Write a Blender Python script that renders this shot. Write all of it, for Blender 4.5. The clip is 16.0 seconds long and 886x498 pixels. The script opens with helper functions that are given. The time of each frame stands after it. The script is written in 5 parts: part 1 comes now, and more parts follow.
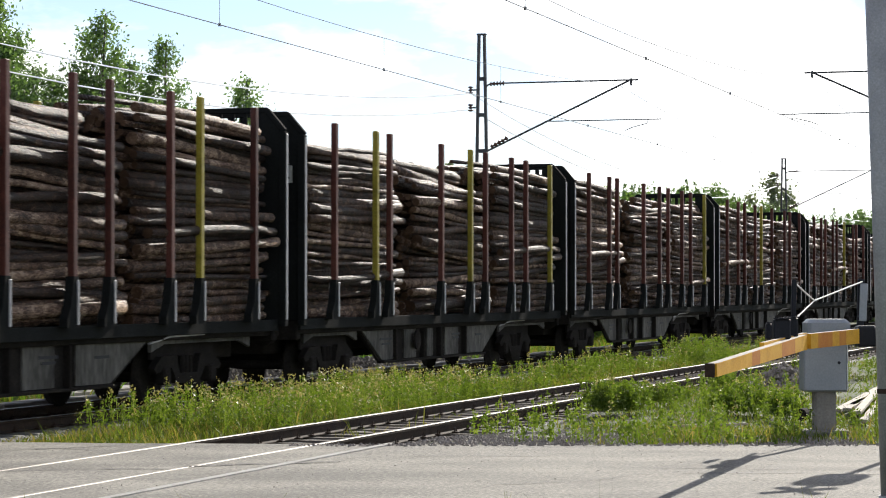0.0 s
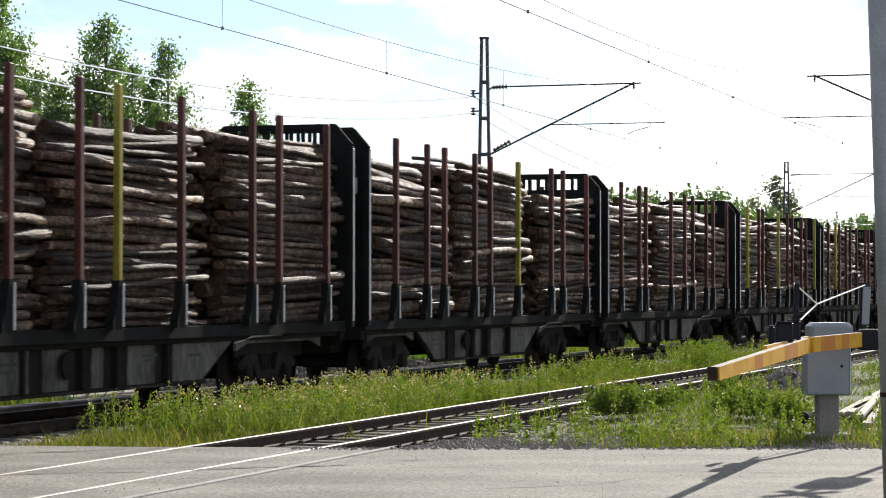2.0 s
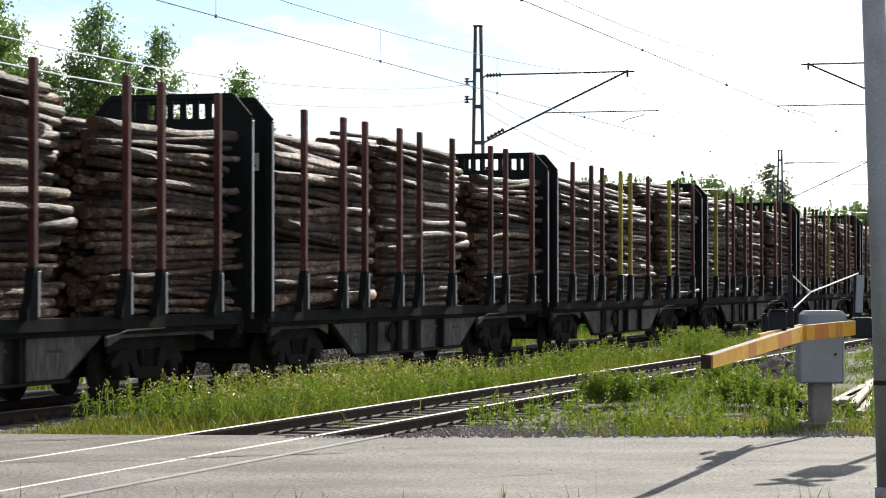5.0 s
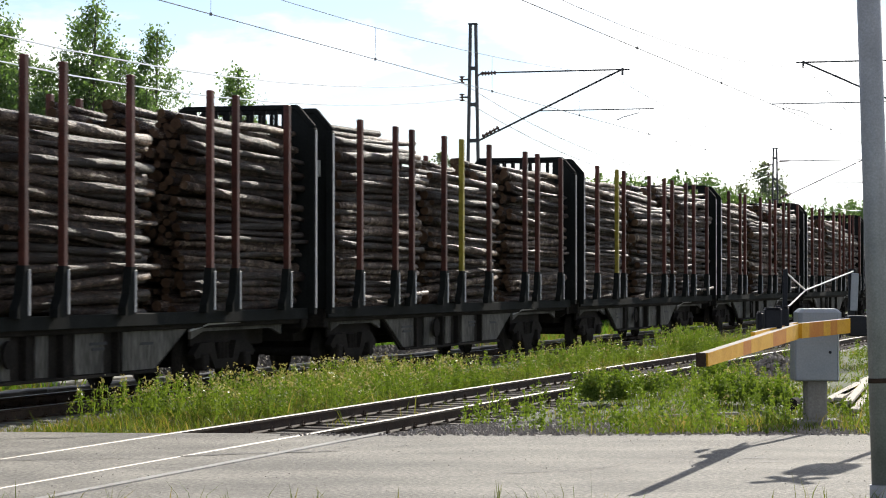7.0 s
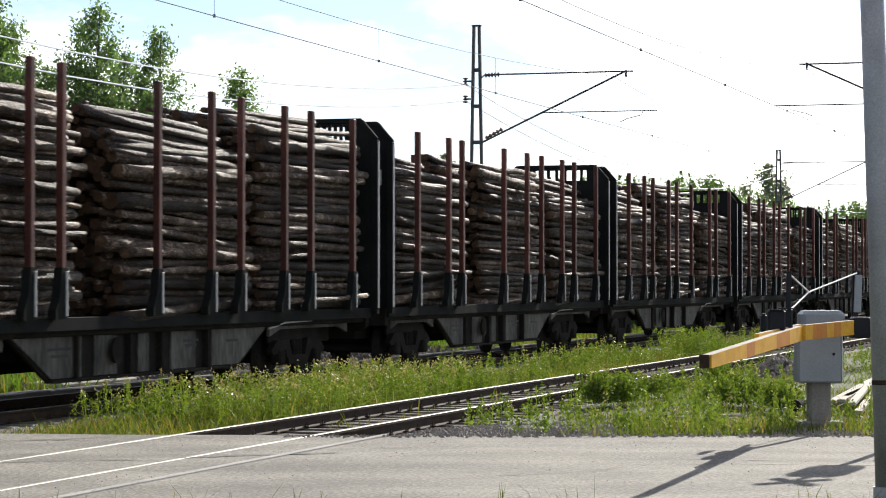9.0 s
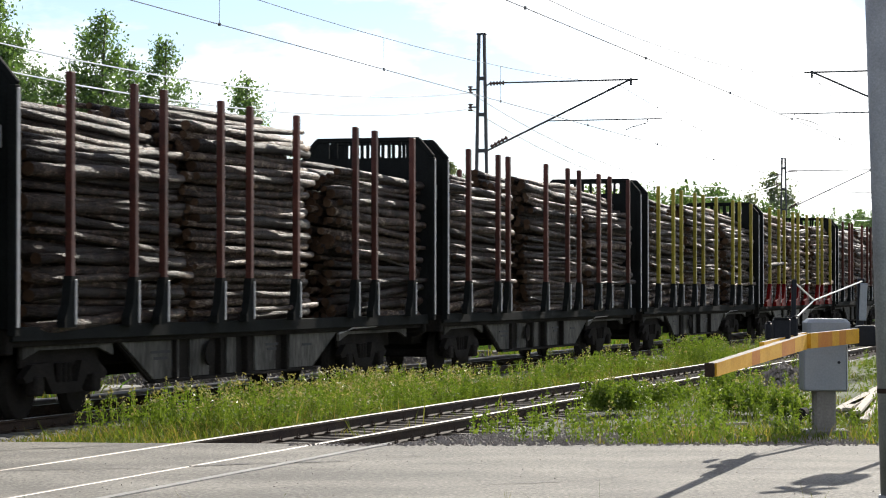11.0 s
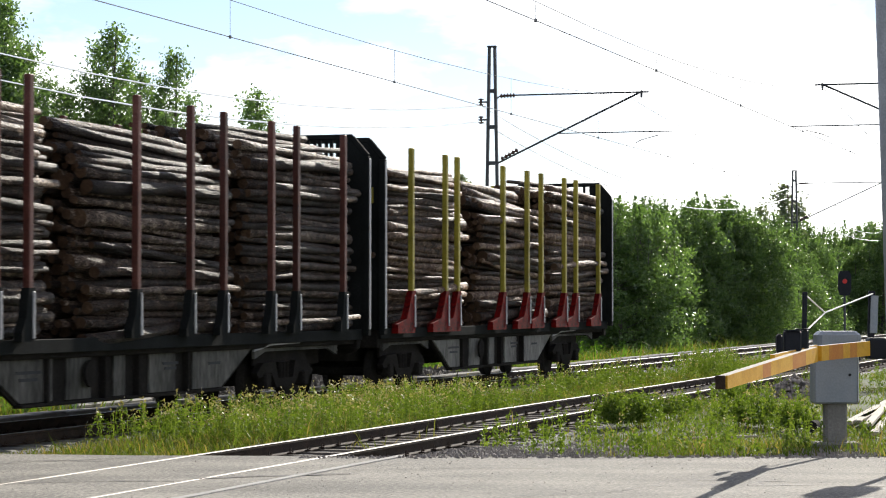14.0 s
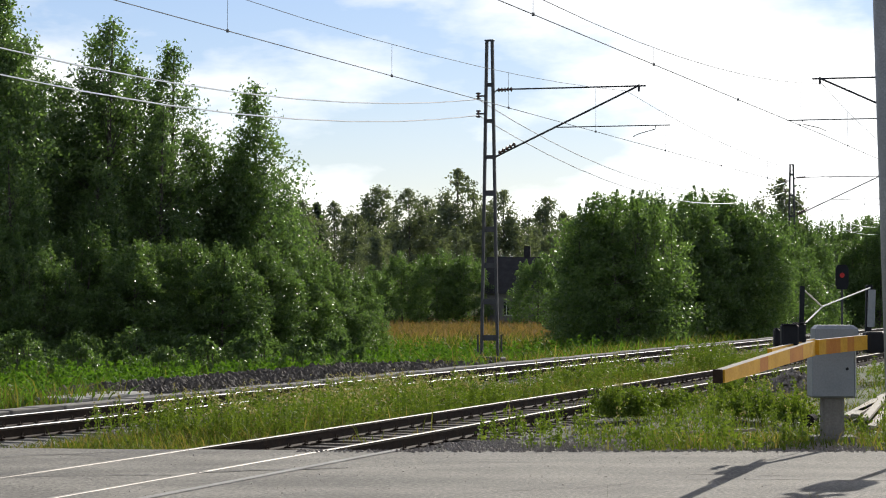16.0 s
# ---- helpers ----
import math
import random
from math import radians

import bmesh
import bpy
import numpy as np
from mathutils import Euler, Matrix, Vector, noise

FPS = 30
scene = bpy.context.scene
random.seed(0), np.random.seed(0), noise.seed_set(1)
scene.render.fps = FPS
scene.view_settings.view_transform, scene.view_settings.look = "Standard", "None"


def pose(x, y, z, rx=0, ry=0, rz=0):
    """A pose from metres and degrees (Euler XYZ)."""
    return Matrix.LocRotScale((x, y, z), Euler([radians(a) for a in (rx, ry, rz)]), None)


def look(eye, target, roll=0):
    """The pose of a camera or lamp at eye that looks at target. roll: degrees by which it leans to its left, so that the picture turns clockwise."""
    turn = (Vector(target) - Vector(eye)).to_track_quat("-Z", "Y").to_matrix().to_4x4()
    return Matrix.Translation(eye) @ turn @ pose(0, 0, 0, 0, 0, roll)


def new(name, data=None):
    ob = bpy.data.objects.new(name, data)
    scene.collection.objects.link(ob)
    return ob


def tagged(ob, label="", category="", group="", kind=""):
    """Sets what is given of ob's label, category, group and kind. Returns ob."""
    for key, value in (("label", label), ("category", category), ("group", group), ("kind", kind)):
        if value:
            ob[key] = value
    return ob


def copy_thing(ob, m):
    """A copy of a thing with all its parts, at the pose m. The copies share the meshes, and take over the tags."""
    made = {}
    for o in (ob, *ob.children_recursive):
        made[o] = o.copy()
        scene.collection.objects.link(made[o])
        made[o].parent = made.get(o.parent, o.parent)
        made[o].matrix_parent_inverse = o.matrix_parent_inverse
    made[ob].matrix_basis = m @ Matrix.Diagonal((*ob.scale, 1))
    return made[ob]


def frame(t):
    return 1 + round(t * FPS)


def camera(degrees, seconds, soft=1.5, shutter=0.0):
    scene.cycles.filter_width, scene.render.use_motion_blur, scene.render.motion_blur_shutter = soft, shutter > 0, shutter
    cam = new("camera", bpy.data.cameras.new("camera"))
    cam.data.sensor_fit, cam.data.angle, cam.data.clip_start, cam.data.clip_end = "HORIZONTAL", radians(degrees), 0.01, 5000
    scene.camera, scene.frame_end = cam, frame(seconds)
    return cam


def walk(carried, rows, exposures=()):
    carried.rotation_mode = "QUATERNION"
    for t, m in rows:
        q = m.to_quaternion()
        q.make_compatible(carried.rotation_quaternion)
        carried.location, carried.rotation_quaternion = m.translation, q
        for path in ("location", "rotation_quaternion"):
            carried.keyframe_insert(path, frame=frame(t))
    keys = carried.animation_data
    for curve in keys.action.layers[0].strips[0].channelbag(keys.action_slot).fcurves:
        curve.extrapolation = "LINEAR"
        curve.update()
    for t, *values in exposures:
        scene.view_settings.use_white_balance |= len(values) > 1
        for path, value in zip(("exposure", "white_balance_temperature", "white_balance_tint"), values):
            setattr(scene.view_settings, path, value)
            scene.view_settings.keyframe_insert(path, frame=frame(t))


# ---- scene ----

# ---------------------------------------------------------------- camera
EYE = 1.83                      # eye above the rail tops
cam = camera(20.32, 16.0, soft=1.05, shutter=0.08)
walk(cam, [
    (0, pose(0, 0, EYE, 90.960, 0, -0.181)),
    (0.5, pose(0, 0, EYE, 91.020, 0, -0.120)),
    (1, pose(0, 0, EYE, 91.080, 0, -0.101)),
    (1.5, pose(0, 0, EYE, 91.080, 0, -0.080)),
    (2, pose(0, 0, EYE, 91.040, 0, -0.120)),
    (2.5, pose(0, 0, EYE, 91.000, 0, -0.181)),
    (3, pose(0, 0, EYE, 90.960, 0, -0.200)),
    (3.5, pose(0, 0, EYE, 90.859, 0, -0.200)),
    (4, pose(0, 0, EYE, 90.800, 0, -0.221)),
    (6.5, pose(0, 0, EYE, 90.740, 0, -0.341)),
    (7, pose(0, 0, EYE, 90.719, 0, -0.381)),
    (7.5, pose(0, 0, EYE, 90.719, 0, -0.401)),
    (8, pose(0, 0, EYE, 90.719, 0, -0.360)),
    (8.5, pose(0, 0, EYE, 90.720, 0, -0.321)),
    (9, pose(0, 0, EYE, 90.760, 0, -0.301)),
    (11.5, pose(0, 0, EYE, 91.020, 0, -0.140)),
    (12, pose(0, 0, EYE, 91.100, 0, -0.101)),
    (12.5, pose(0, 0, EYE, 91.141, 0, -0.080)),
    (13, pose(0, 0, EYE, 91.141, 0, 0.000)),
    (13.5, pose(0, 0, EYE, 91.181, 0, 0.021)),
    (14, pose(0, 0, EYE, 91.240, 0, 0.060)),
    (14.5, pose(0, 0, EYE, 91.220, 0, 0.041)),
    (15, pose(0, 0, EYE, 91.181, 0, 0.041)),
    (15.5, pose(0, 0, EYE, 91.061, 0, 0.060)),
    (16, pose(0, 0, EYE, 91.100, 0, 0.000)),
], exposures=[(0, 0.51), (13.4, 0.51), (14.4, 0.57), (15.2, 0.14), (16, -0.03)])

# ---------------------------------------------------------------- light
SUN_AZ, SUN_EL = 21.3, 27.0     # degrees right of the view, above the horizon
world = bpy.data.worlds.new("sky")
scene.world = world
world.use_nodes = True
wn, wl = world.node_tree.nodes, world.node_tree.links
wn.clear()
w_out = wn.new("ShaderNodeOutputWorld")
w_bg = wn.new("ShaderNodeBackground")
w_sky = wn.new("ShaderNodeTexSky")
w_sky.sky_type = "NISHITA"
w_sky.sun_disc = False
w_sky.sun_elevation = radians(SUN_EL)
w_sky.sun_rotation = radians(SUN_AZ)
w_sky.dust_density = 0.15
w_sky.ozone_density = 2.0
w_co = wn.new("ShaderNodeTexCoord")
w_map = wn.new("ShaderNodeMapping")
w_map.inputs["Scale"].default_value = (1.0, 1.0, 2.6)
w_map.inputs["Location"].default_value = (0.35, 0.1, 0.02)
w_noise = wn.new("ShaderNodeTexNoise")
w_noise.inputs["Scale"].default_value = 5.0
w_noise.inputs["Detail"].default_value = 8.0
w_noise.inputs["Roughness"].default_value = 0.55
w_ramp = wn.new("ShaderNodeValToRGB")
w_ramp.color_ramp.elements[0].position = 0.44
w_ramp.color_ramp.elements[1].position = 0.57
w_mix = wn.new("ShaderNodeMix")
w_mix.data_type = "RGBA"
w_bw = wn.new("ShaderNodeRGBToBW")
w_gain = wn.new("ShaderNodeMath")
w_gain.operation = "MULTIPLY_ADD"
w_gain.inputs[1].default_value, w_gain.inputs[2].default_value = 1.0, 5.5
wl.new(w_sky.outputs["Color"], w_bw.inputs["Color"])
wl.new(w_bw.outputs[0], w_gain.inputs[0])
wl.new(w_gain.outputs[0], w_mix.inputs["B"])
wl.new(w_co.outputs["Generated"], w_map.inputs["Vector"])
wl.new(w_map.outputs["Vector"], w_noise.inputs["Vector"])
w_sep = wn.new("ShaderNodeSeparateXYZ")
w_low = wn.new("ShaderNodeMapRange")
w_low.inputs["From Min"].default_value, w_low.inputs["From Max"].default_value = 0.0, 0.13
w_low.inputs["To Min"].default_value, w_low.inputs["To Max"].default_value = 0.13, 0.0
w_add = wn.new("ShaderNodeMath")
wl.new(w_co.outputs["Generated"], w_sep.inputs[0])
wl.new(w_sep.outputs["Z"], w_low.inputs["Value"])
wl.new(w_noise.outputs["Fac"], w_add.inputs[0])
wl.new(w_low.outputs["Result"], w_add.inputs[1])
wl.new(w_add.outputs[0], w_ramp.inputs["Fac"])
wl.new(w_ramp.outputs["Color"], w_mix.inputs["Factor"])
w_tint = wn.new("ShaderNodeMix")
w_tint.data_type, w_tint.blend_type = "RGBA", "MULTIPLY"
w_tint.inputs["Factor"].default_value = 1.0
w_tint.inputs["B"].default_value = (0.93, 0.935, 1.14, 1)
wl.new(w_sky.outputs["Color"], w_tint.inputs["A"])
wl.new(w_tint.outputs["Result"], w_mix.inputs["A"])
wl.new(w_mix.outputs["Result"], w_bg.inputs["Color"])
w_bg.inputs["Strength"].default_value = 0.09
wl.new(w_bg.outputs["Background"], w_out.inputs["Surface"])

sun_data = bpy.data.lights.new("sun", "SUN")
sun_data.energy = 5.0
sun_data.angle = radians(0.55)
sun_data.color = (1.0, 0.94, 0.84)
sun = new("sun", sun_data)
_a, _e = radians(SUN_AZ), radians(SUN_EL)
SUN_DIR = Vector((math.sin(_a) * math.cos(_e), math.cos(_a) * math.cos(_e), math.sin(_e)))
sun.matrix_world = look(SUN_DIR * 200, (0, 0, 0))

# ---------------------------------------------------------------- plan
THETA = math.atan(1344 / 4375)                     # the tracks run this far right of the view
ALONG = Vector((math.sin(THETA), math.cos(THETA), 0))
AWAY = Vector((-math.cos(THETA), math.sin(THETA), 0))
TURN = 90 - math.degrees(THETA)
MAIN, SIDE = 16.72, 10.78                          # distance of the two track centres from the eye
GAUGE = 1.524 + 0.07


def track(s, d, z=0.0):
    """The place s metres along the tracks, d metres to their far side."""
    p = ALONG * s + AWAY * d
    return Vector((p.x, p.y, z))


def on_track(s, d, z=0.0, rz=0.0):
    p = track(s, d, z)
    return pose(p.x, p.y, p.z, 0, 0, TURN + rz)


# ---------------------------------------------------------------- materials
def principled(name):
    m = bpy.data.materials.new(name)
    m.use_nodes = True
    return m, m.node_tree.nodes, m.node_tree.links, m.node_tree.nodes["Principled BSDF"]


def grain(name, stops, scale=4.0, fine=40.0, rough=0.8, metal=0.0, bump=0.3, stretch=(1, 1, 1), per_object=0.0, distance=0.02, space="Object", island=False, gloss=0.5, weight=0.45):
    """A surface with broad stains and fine grain between the colours of stops."""
    m, n, l, b = principled(name)
    co = n.new("ShaderNodeTexCoord")
    mp = n.new("ShaderNodeMapping")
    mp.inputs["Scale"].default_value = stretch
    l.new(co.outputs[space], mp.inputs["Vector"])
    big, small = n.new("ShaderNodeTexNoise"), n.new("ShaderNodeTexNoise")
    big.inputs["Scale"].default_value, big.inputs["Detail"].default_value = scale, 5
    small.inputs["Scale"].default_value, small.inputs["Detail"].default_value = fine, 4
    if per_object:
        info = n.new("ShaderNodeNewGeometry" if island else "ShaderNodeObjectInfo")
        chance = info.outputs["Random Per Island" if island else "Random"]
        add = n.new("ShaderNodeVectorMath")
        mul = n.new("ShaderNodeMath")
        mul.operation, mul.inputs[1].default_value = "MULTIPLY", 37.0
        l.new(chance, mul.inputs[0])
        l.new(mp.outputs["Vector"], add.inputs[0])
        l.new(mul.outputs[0], add.inputs[1])
        l.new(add.outputs[0], big.inputs["Vector"])
        l.new(add.outputs[0], small.inputs["Vector"])
    else:
        l.new(mp.outputs["Vector"], big.inputs["Vector"])
        l.new(mp.outputs["Vector"], small.inputs["Vector"])
    mix = n.new("ShaderNodeMath")
    mix.operation = "MULTIPLY_ADD"
    mix.inputs[1].default_value, mix.inputs[2].default_value = weight, (0.45 - weight) / 2
    l.new(small.outputs["Fac"], mix.inputs[0])
    add2 = n.new("ShaderNodeMath")
    add2.operation = "MULTIPLY_ADD"
    add2.inputs[1].default_value = 0.55
    l.new(big.outputs["Fac"], add2.inputs[0])
    l.new(mix.outputs[0], add2.inputs[2])
    value = add2.outputs[0]
    if per_object:
        shift = n.new("ShaderNodeMath")
        shift.operation = "MULTIPLY_ADD"
        shift.inputs[1].default_value = per_object
        sub = n.new("ShaderNodeMath")
        sub.operation, sub.inputs[1].default_value = "SUBTRACT", per_object / 2
        l.new(chance, shift.inputs[0])
        l.new(value, shift.inputs[2])
        l.new(shift.outputs[0], sub.inputs[0])
        value = sub.outputs[0]
    ramp = n.new("ShaderNodeValToRGB")
    els = ramp.color_ramp.elements
    while len(els) < len(stops):
        els.new(0.5)
    for e, (p, c) in zip(els, stops):
        e.position, e.color = p, (*c, 1)
    l.new(value, ramp.inputs["Fac"])
    l.new(ramp.outputs["Color"], b.inputs["Base Color"])
    b.inputs["Roughness"].default_value, b.inputs["Metallic"].default_value = rough, metal
    b.inputs["Specular IOR Level"].default_value = gloss
    if bump:
        bp = n.new("ShaderNodeBump")
        bp.inputs["Strength"].default_value, bp.inputs["Distance"].default_value = bump, distance
        l.new(small.outputs["Fac"], bp.inputs["Height"])
        l.new(bp.outputs["Normal"], b.inputs["Normal"])
    return m


def leafy(name, stops, through_light=0.5, rough=0.5, gloss=0.5, glow=(1.6, 1.58, 0.55)):
    """Leaves and blades: each one its own tint, with light passing through."""
    m, n, l, b = principled(name)
    geo = n.new("ShaderNodeNewGeometry")
    co = n.new("ShaderNodeTexCoord")
    noi = n.new("ShaderNodeTexNoise")
    noi.inputs["Scale"].default_value = 0.6
    l.new(co.outputs["Object"], noi.inputs["Vector"])
    mul = n.new("ShaderNodeMath")
    mul.operation, mul.inputs[1].default_value = "MULTIPLY_ADD", 0.5
    l.new(geo.outputs["Random Per Island"], mul.inputs[0])
    half = n.new("ShaderNodeMath")
    half.operation, half.inputs[1].default_value = "MULTIPLY", 0.5
    l.new(noi.outputs["Fac"], half.inputs[0])
    l.new(half.outputs[0], mul.inputs[2])
    ramp = n.new("ShaderNodeValToRGB")
    els = ramp.color_ramp.elements
    while len(els) < len(stops):
        els.new(0.5)
    for e, (p, c) in zip(els, stops):
        e.position, e.color = p, (*c, 1)
    l.new(mul.outputs[0], ramp.inputs["Fac"])
    l.new(ramp.outputs["Color"], b.inputs["Base Color"])
    b.inputs["Roughness"].default_value, b.inputs["Specular IOR Level"].default_value = rough, gloss
    tr = n.new("ShaderNodeBsdfTranslucent")
    gain = n.new("ShaderNodeMix")
    gain.data_type, gain.blend_type = "RGBA", "MULTIPLY"
    gain.inputs["Factor"].default_value = 1.0
    gain.inputs["B"].default_value = (*glow, 1)
    l.new(ramp.outputs["Color"], gain.inputs["A"])
    l.new(gain.outputs["Result"], tr.inputs["Color"])
    mx = n.new("ShaderNodeMixShader")
    mx.inputs[0].default_value = through_light
    l.new(b.outputs[0], mx.inputs[1])
    l.new(tr.outputs[0], mx.inputs[2])
    l.new(mx.outputs[0], n["Material Output"].inputs["Surface"])
    return m


ASPHALT = grain("asphalt", [(0.36, (0.075, 0.069, 0.057)), (0.46, (0.145, 0.134, 0.112)), (0.55, (0.18, 0.167, 0.139)), (0.66, (0.29, 0.270, 0.226))], 0.8, 42, 0.88, bump=0.5, stretch=(0.6, 1, 1), distance=0.015, weight=1.1)
TAR = grain("old tar", [(0.3, (0.03, 0.029, 0.027)), (0.7, (0.06, 0.057, 0.052))], 3, 40, 0.7, bump=0.3)
SOIL = grain("soil", [(0.3, (0.03, 0.042, 0.014)), (0.5, (0.055, 0.075, 0.022)), (0.62, (0.075, 0.065, 0.038)), (0.75, (0.12, 0.105, 0.075))], 0.25, 9, 0.95, bump=0.6, distance=0.05)
GRAVEL = grain("gravel", [(0.3, (0.045, 0.042, 0.04)), (0.5, (0.12, 0.115, 0.11)), (0.7, (0.26, 0.25, 0.235))], 1.5, 22, 0.9, bump=1.0, distance=0.05)
STONE = grain("crushed stone", [(0.25, (0.03, 0.026, 0.022)), (0.5, (0.085, 0.074, 0.062)), (0.75, (0.22, 0.195, 0.165))], 3, 15, 0.85, bump=0.4, gloss=0.3)
PALE_STONE = grain("pale gravel", [(0.25, (0.10, 0.085, 0.072)), (0.5, (0.22, 0.19, 0.165)), (0.75, (0.40, 0.36, 0.32))], 3, 15, 0.85, bump=0.4)
RAIL_STEEL = grain("polished rail head", [(0.3, (0.26, 0.26, 0.27)), (0.7, (0.38, 0.38, 0.38))], 2, 60, 0.5, 0.55, bump=0.05)
OLD_RAIL = grain("worn rail head", [(0.3, (0.20, 0.172, 0.14)), (0.7, (0.36, 0.32, 0.27))], 2, 60, 0.6, 0.2, bump=0.1)
RUST = grain("rusty steel", [(0.3, (0.014, 0.009, 0.006)), (0.55, (0.036, 0.022, 0.014)), (0.75, (0.07, 0.042, 0.026))], 5, 50, 0.85, bump=0.3, gloss=0.25)
DULL_CONCRETE = grain("stained concrete", [(0.3, (0.11, 0.10, 0.088)), (0.6, (0.20, 0.19, 0.17)), (0.8, (0.28, 0.265, 0.24))], 2, 35, 0.9, bump=0.3, per_object=0.12)
CONCRETE = grain("weathered concrete", [(0.3, (0.22, 0.21, 0.19)), (0.6, (0.36, 0.35, 0.33)), (0.8, (0.45, 0.44, 0.42))], 2, 35, 0.9, bump=0.3)
SLEEPER = grain("grey sleeper wood", [(0.3, (0.045, 0.034, 0.026)), (0.6, (0.10, 0.080, 0.064)), (0.8, (0.16, 0.135, 0.112))], 3, 30, 0.9, bump=0.5, stretch=(6, 1, 6), per_object=0.15)
GALV = grain("galvanised steel", [(0.3, (0.20, 0.205, 0.21)), (0.55, (0.31, 0.315, 0.32)), (0.75, (0.42, 0.425, 0.43))], 3, 60, 0.55, 0.4, bump=0.08)
MAST_STEEL = grain("dull mast steel", [(0.3, (0.04, 0.042, 0.046)), (0.7, (0.085, 0.086, 0.09))], 3, 60, 0.6, 0.4, bump=0.1)
WIRE = grain("copper wire", [(0.3, (0.13, 0.13, 0.13)), (0.7, (0.22, 0.22, 0.22))], 5, 60, 0.45, 0.8, bump=0.0)
ALU = grain("aluminium cable", [(0.3, (0.55, 0.56, 0.57)), (0.7, (0.7, 0.7, 0.71))], 5, 60, 0.3, 1.0, bump=0.0)
CERAMIC = grain("brown insulator", [(0.3, (0.05, 0.03, 0.025)), (0.7, (0.09, 0.05, 0.04))], 5, 60, 0.25, bump=0.0)
BARK_TONES = [(0.36, (0.012, 0.0065, 0.0043)), (0.46, (0.034, 0.0185, 0.0115)), (0.54, (0.080, 0.045, 0.029)), (0.63, (0.21, 0.132, 0.088)), (0.74, (0.48, 0.36, 0.26))]
DARK_TONES = [(0.37, (0.009, 0.0056, 0.0041)), (0.47, (0.024, 0.0148, 0.0105)), (0.56, (0.056, 0.036, 0.026)), (0.65, (0.15, 0.104, 0.076)), (0.75, (0.44, 0.35, 0.27))]
BARKS = [[grain(n_, tones_, 1.4, 9, 0.55, bump=1.0, stretch=(3.2, 4, 4), per_object=0.24, distance=0.07, gloss=0.16, weight=0.7, **more_)
          for n_, more_ in ((w_ + "log bark", {}), (w_ + "inner log bark", {"island": True}))]
         for w_, tones_ in (("warm ", BARK_TONES), ("dark ", DARK_TONES))]
CUT = grain("sawn log end", [(0.3, (0.035, 0.019, 0.011)), (0.55, (0.075, 0.044, 0.026)), (0.75, (0.17, 0.11, 0.07))], 6, 30, 0.85, bump=0.2, per_object=0.2, gloss=0.1)
SOOT = grain("sooty wagon steel", [(0.3, (0.011, 0.010, 0.0092)), (0.55, (0.020, 0.018, 0.016)), (0.78, (0.042, 0.036, 0.031))], 2, 25, 0.9, bump=0.2, gloss=0.03)
WAGON_GREY = grain("dusty grey wagon paint", [(0.34, (0.018, 0.017, 0.015)), (0.48, (0.055, 0.053, 0.047)), (0.62, (0.12, 0.115, 0.103)), (0.78, (0.21, 0.20, 0.18))], 0.9, 14, 0.8, bump=0.15, stretch=(1, 1, 0.3), gloss=0.15)
WAGON_PALE = grain("pale grey wagon paint", [(0.34, (0.05, 0.048, 0.043)), (0.48, (0.13, 0.126, 0.115)), (0.62, (0.23, 0.222, 0.205)), (0.78, (0.33, 0.32, 0.30))], 0.9, 14, 0.8, bump=0.15, stretch=(1, 1, 0.3), gloss=0.15)
BULK = grain("dark bulkhead paint", [(0.3, (0.008, 0.0088, 0.0085)), (0.6, (0.015, 0.0165, 0.016)), (0.8, (0.032, 0.032, 0.030))], 2, 25, 0.85, bump=0.15, gloss=0.04)
RED_BROWN = grain("red-brown stake paint", [(0.3, (0.035, 0.012, 0.009)), (0.55, (0.085, 0.026, 0.018)), (0.78, (0.15, 0.055, 0.042))], 3, 30, 0.6, bump=0.15, per_object=0.2, gloss=0.25)
YELLOW = grain("dirty yellow stake paint", [(0.3, (0.15, 0.12, 0.012)), (0.55, (0.30, 0.25, 0.025)), (0.78, (0.42, 0.35, 0.06))], 3, 30, 0.55, bump=0.15, per_object=0.15, gloss=0.3)
SIGNAL_RED = grain("bright red socket paint", [(0.38, (0.018, 0.003, 0.003)), (0.49, (0.085, 0.003, 0.003)), (0.60, (0.16, 0.005, 0.004)), (0.78, (0.26, 0.012, 0.010))], 2, 16, 0.7, bump=0.1, gloss=0.06)
# Bare brake rod steel; also the pale strips that imitate grazing sunlight.
BARE_AND_SUNLIT = grain("scuffed steel and sunlit edges", [(0.3, (0.20, 0.20, 0.205)), (0.7, (0.42, 0.42, 0.43))], 4, 40, 0.55, 0.2, bump=0.1)
PLACARD = grain("weathered white placard", [(0.3, (0.30, 0.30, 0.28)), (0.7, (0.46, 0.46, 0.44))], 4, 40, 0.6, bump=0.1)
WHITE = grain("dull white paint", [(0.3, (0.55, 0.55, 0.53)), (0.7, (0.78, 0.78, 0.76))], 4, 40, 0.6, bump=0.1)
CABINET = grain("pale grey cabinet paint", [(0.3, (0.20, 0.22, 0.24)), (0.6, (0.28, 0.30, 0.32)), (0.8, (0.34, 0.36, 0.38))], 2, 40, 0.5, 0.2, bump=0.08)
BOOM_YELLOW = grain("faded yellow boom paint", [(0.3, (0.44, 0.21, 0.015)), (0.5, (0.64, 0.34, 0.025)), (0.66, (0.70, 0.40, 0.05)), (0.8, (0.72, 0.50, 0.16))], 3, 40, 0.7, bump=0.1, gloss=0.15)
BOOM_RED = grain("faded orange boom band", [(0.3, (0.42, 0.13, 0.02)), (0.7, (0.58, 0.25, 0.03))], 3, 40, 0.7, bump=0.1, gloss=0.15)
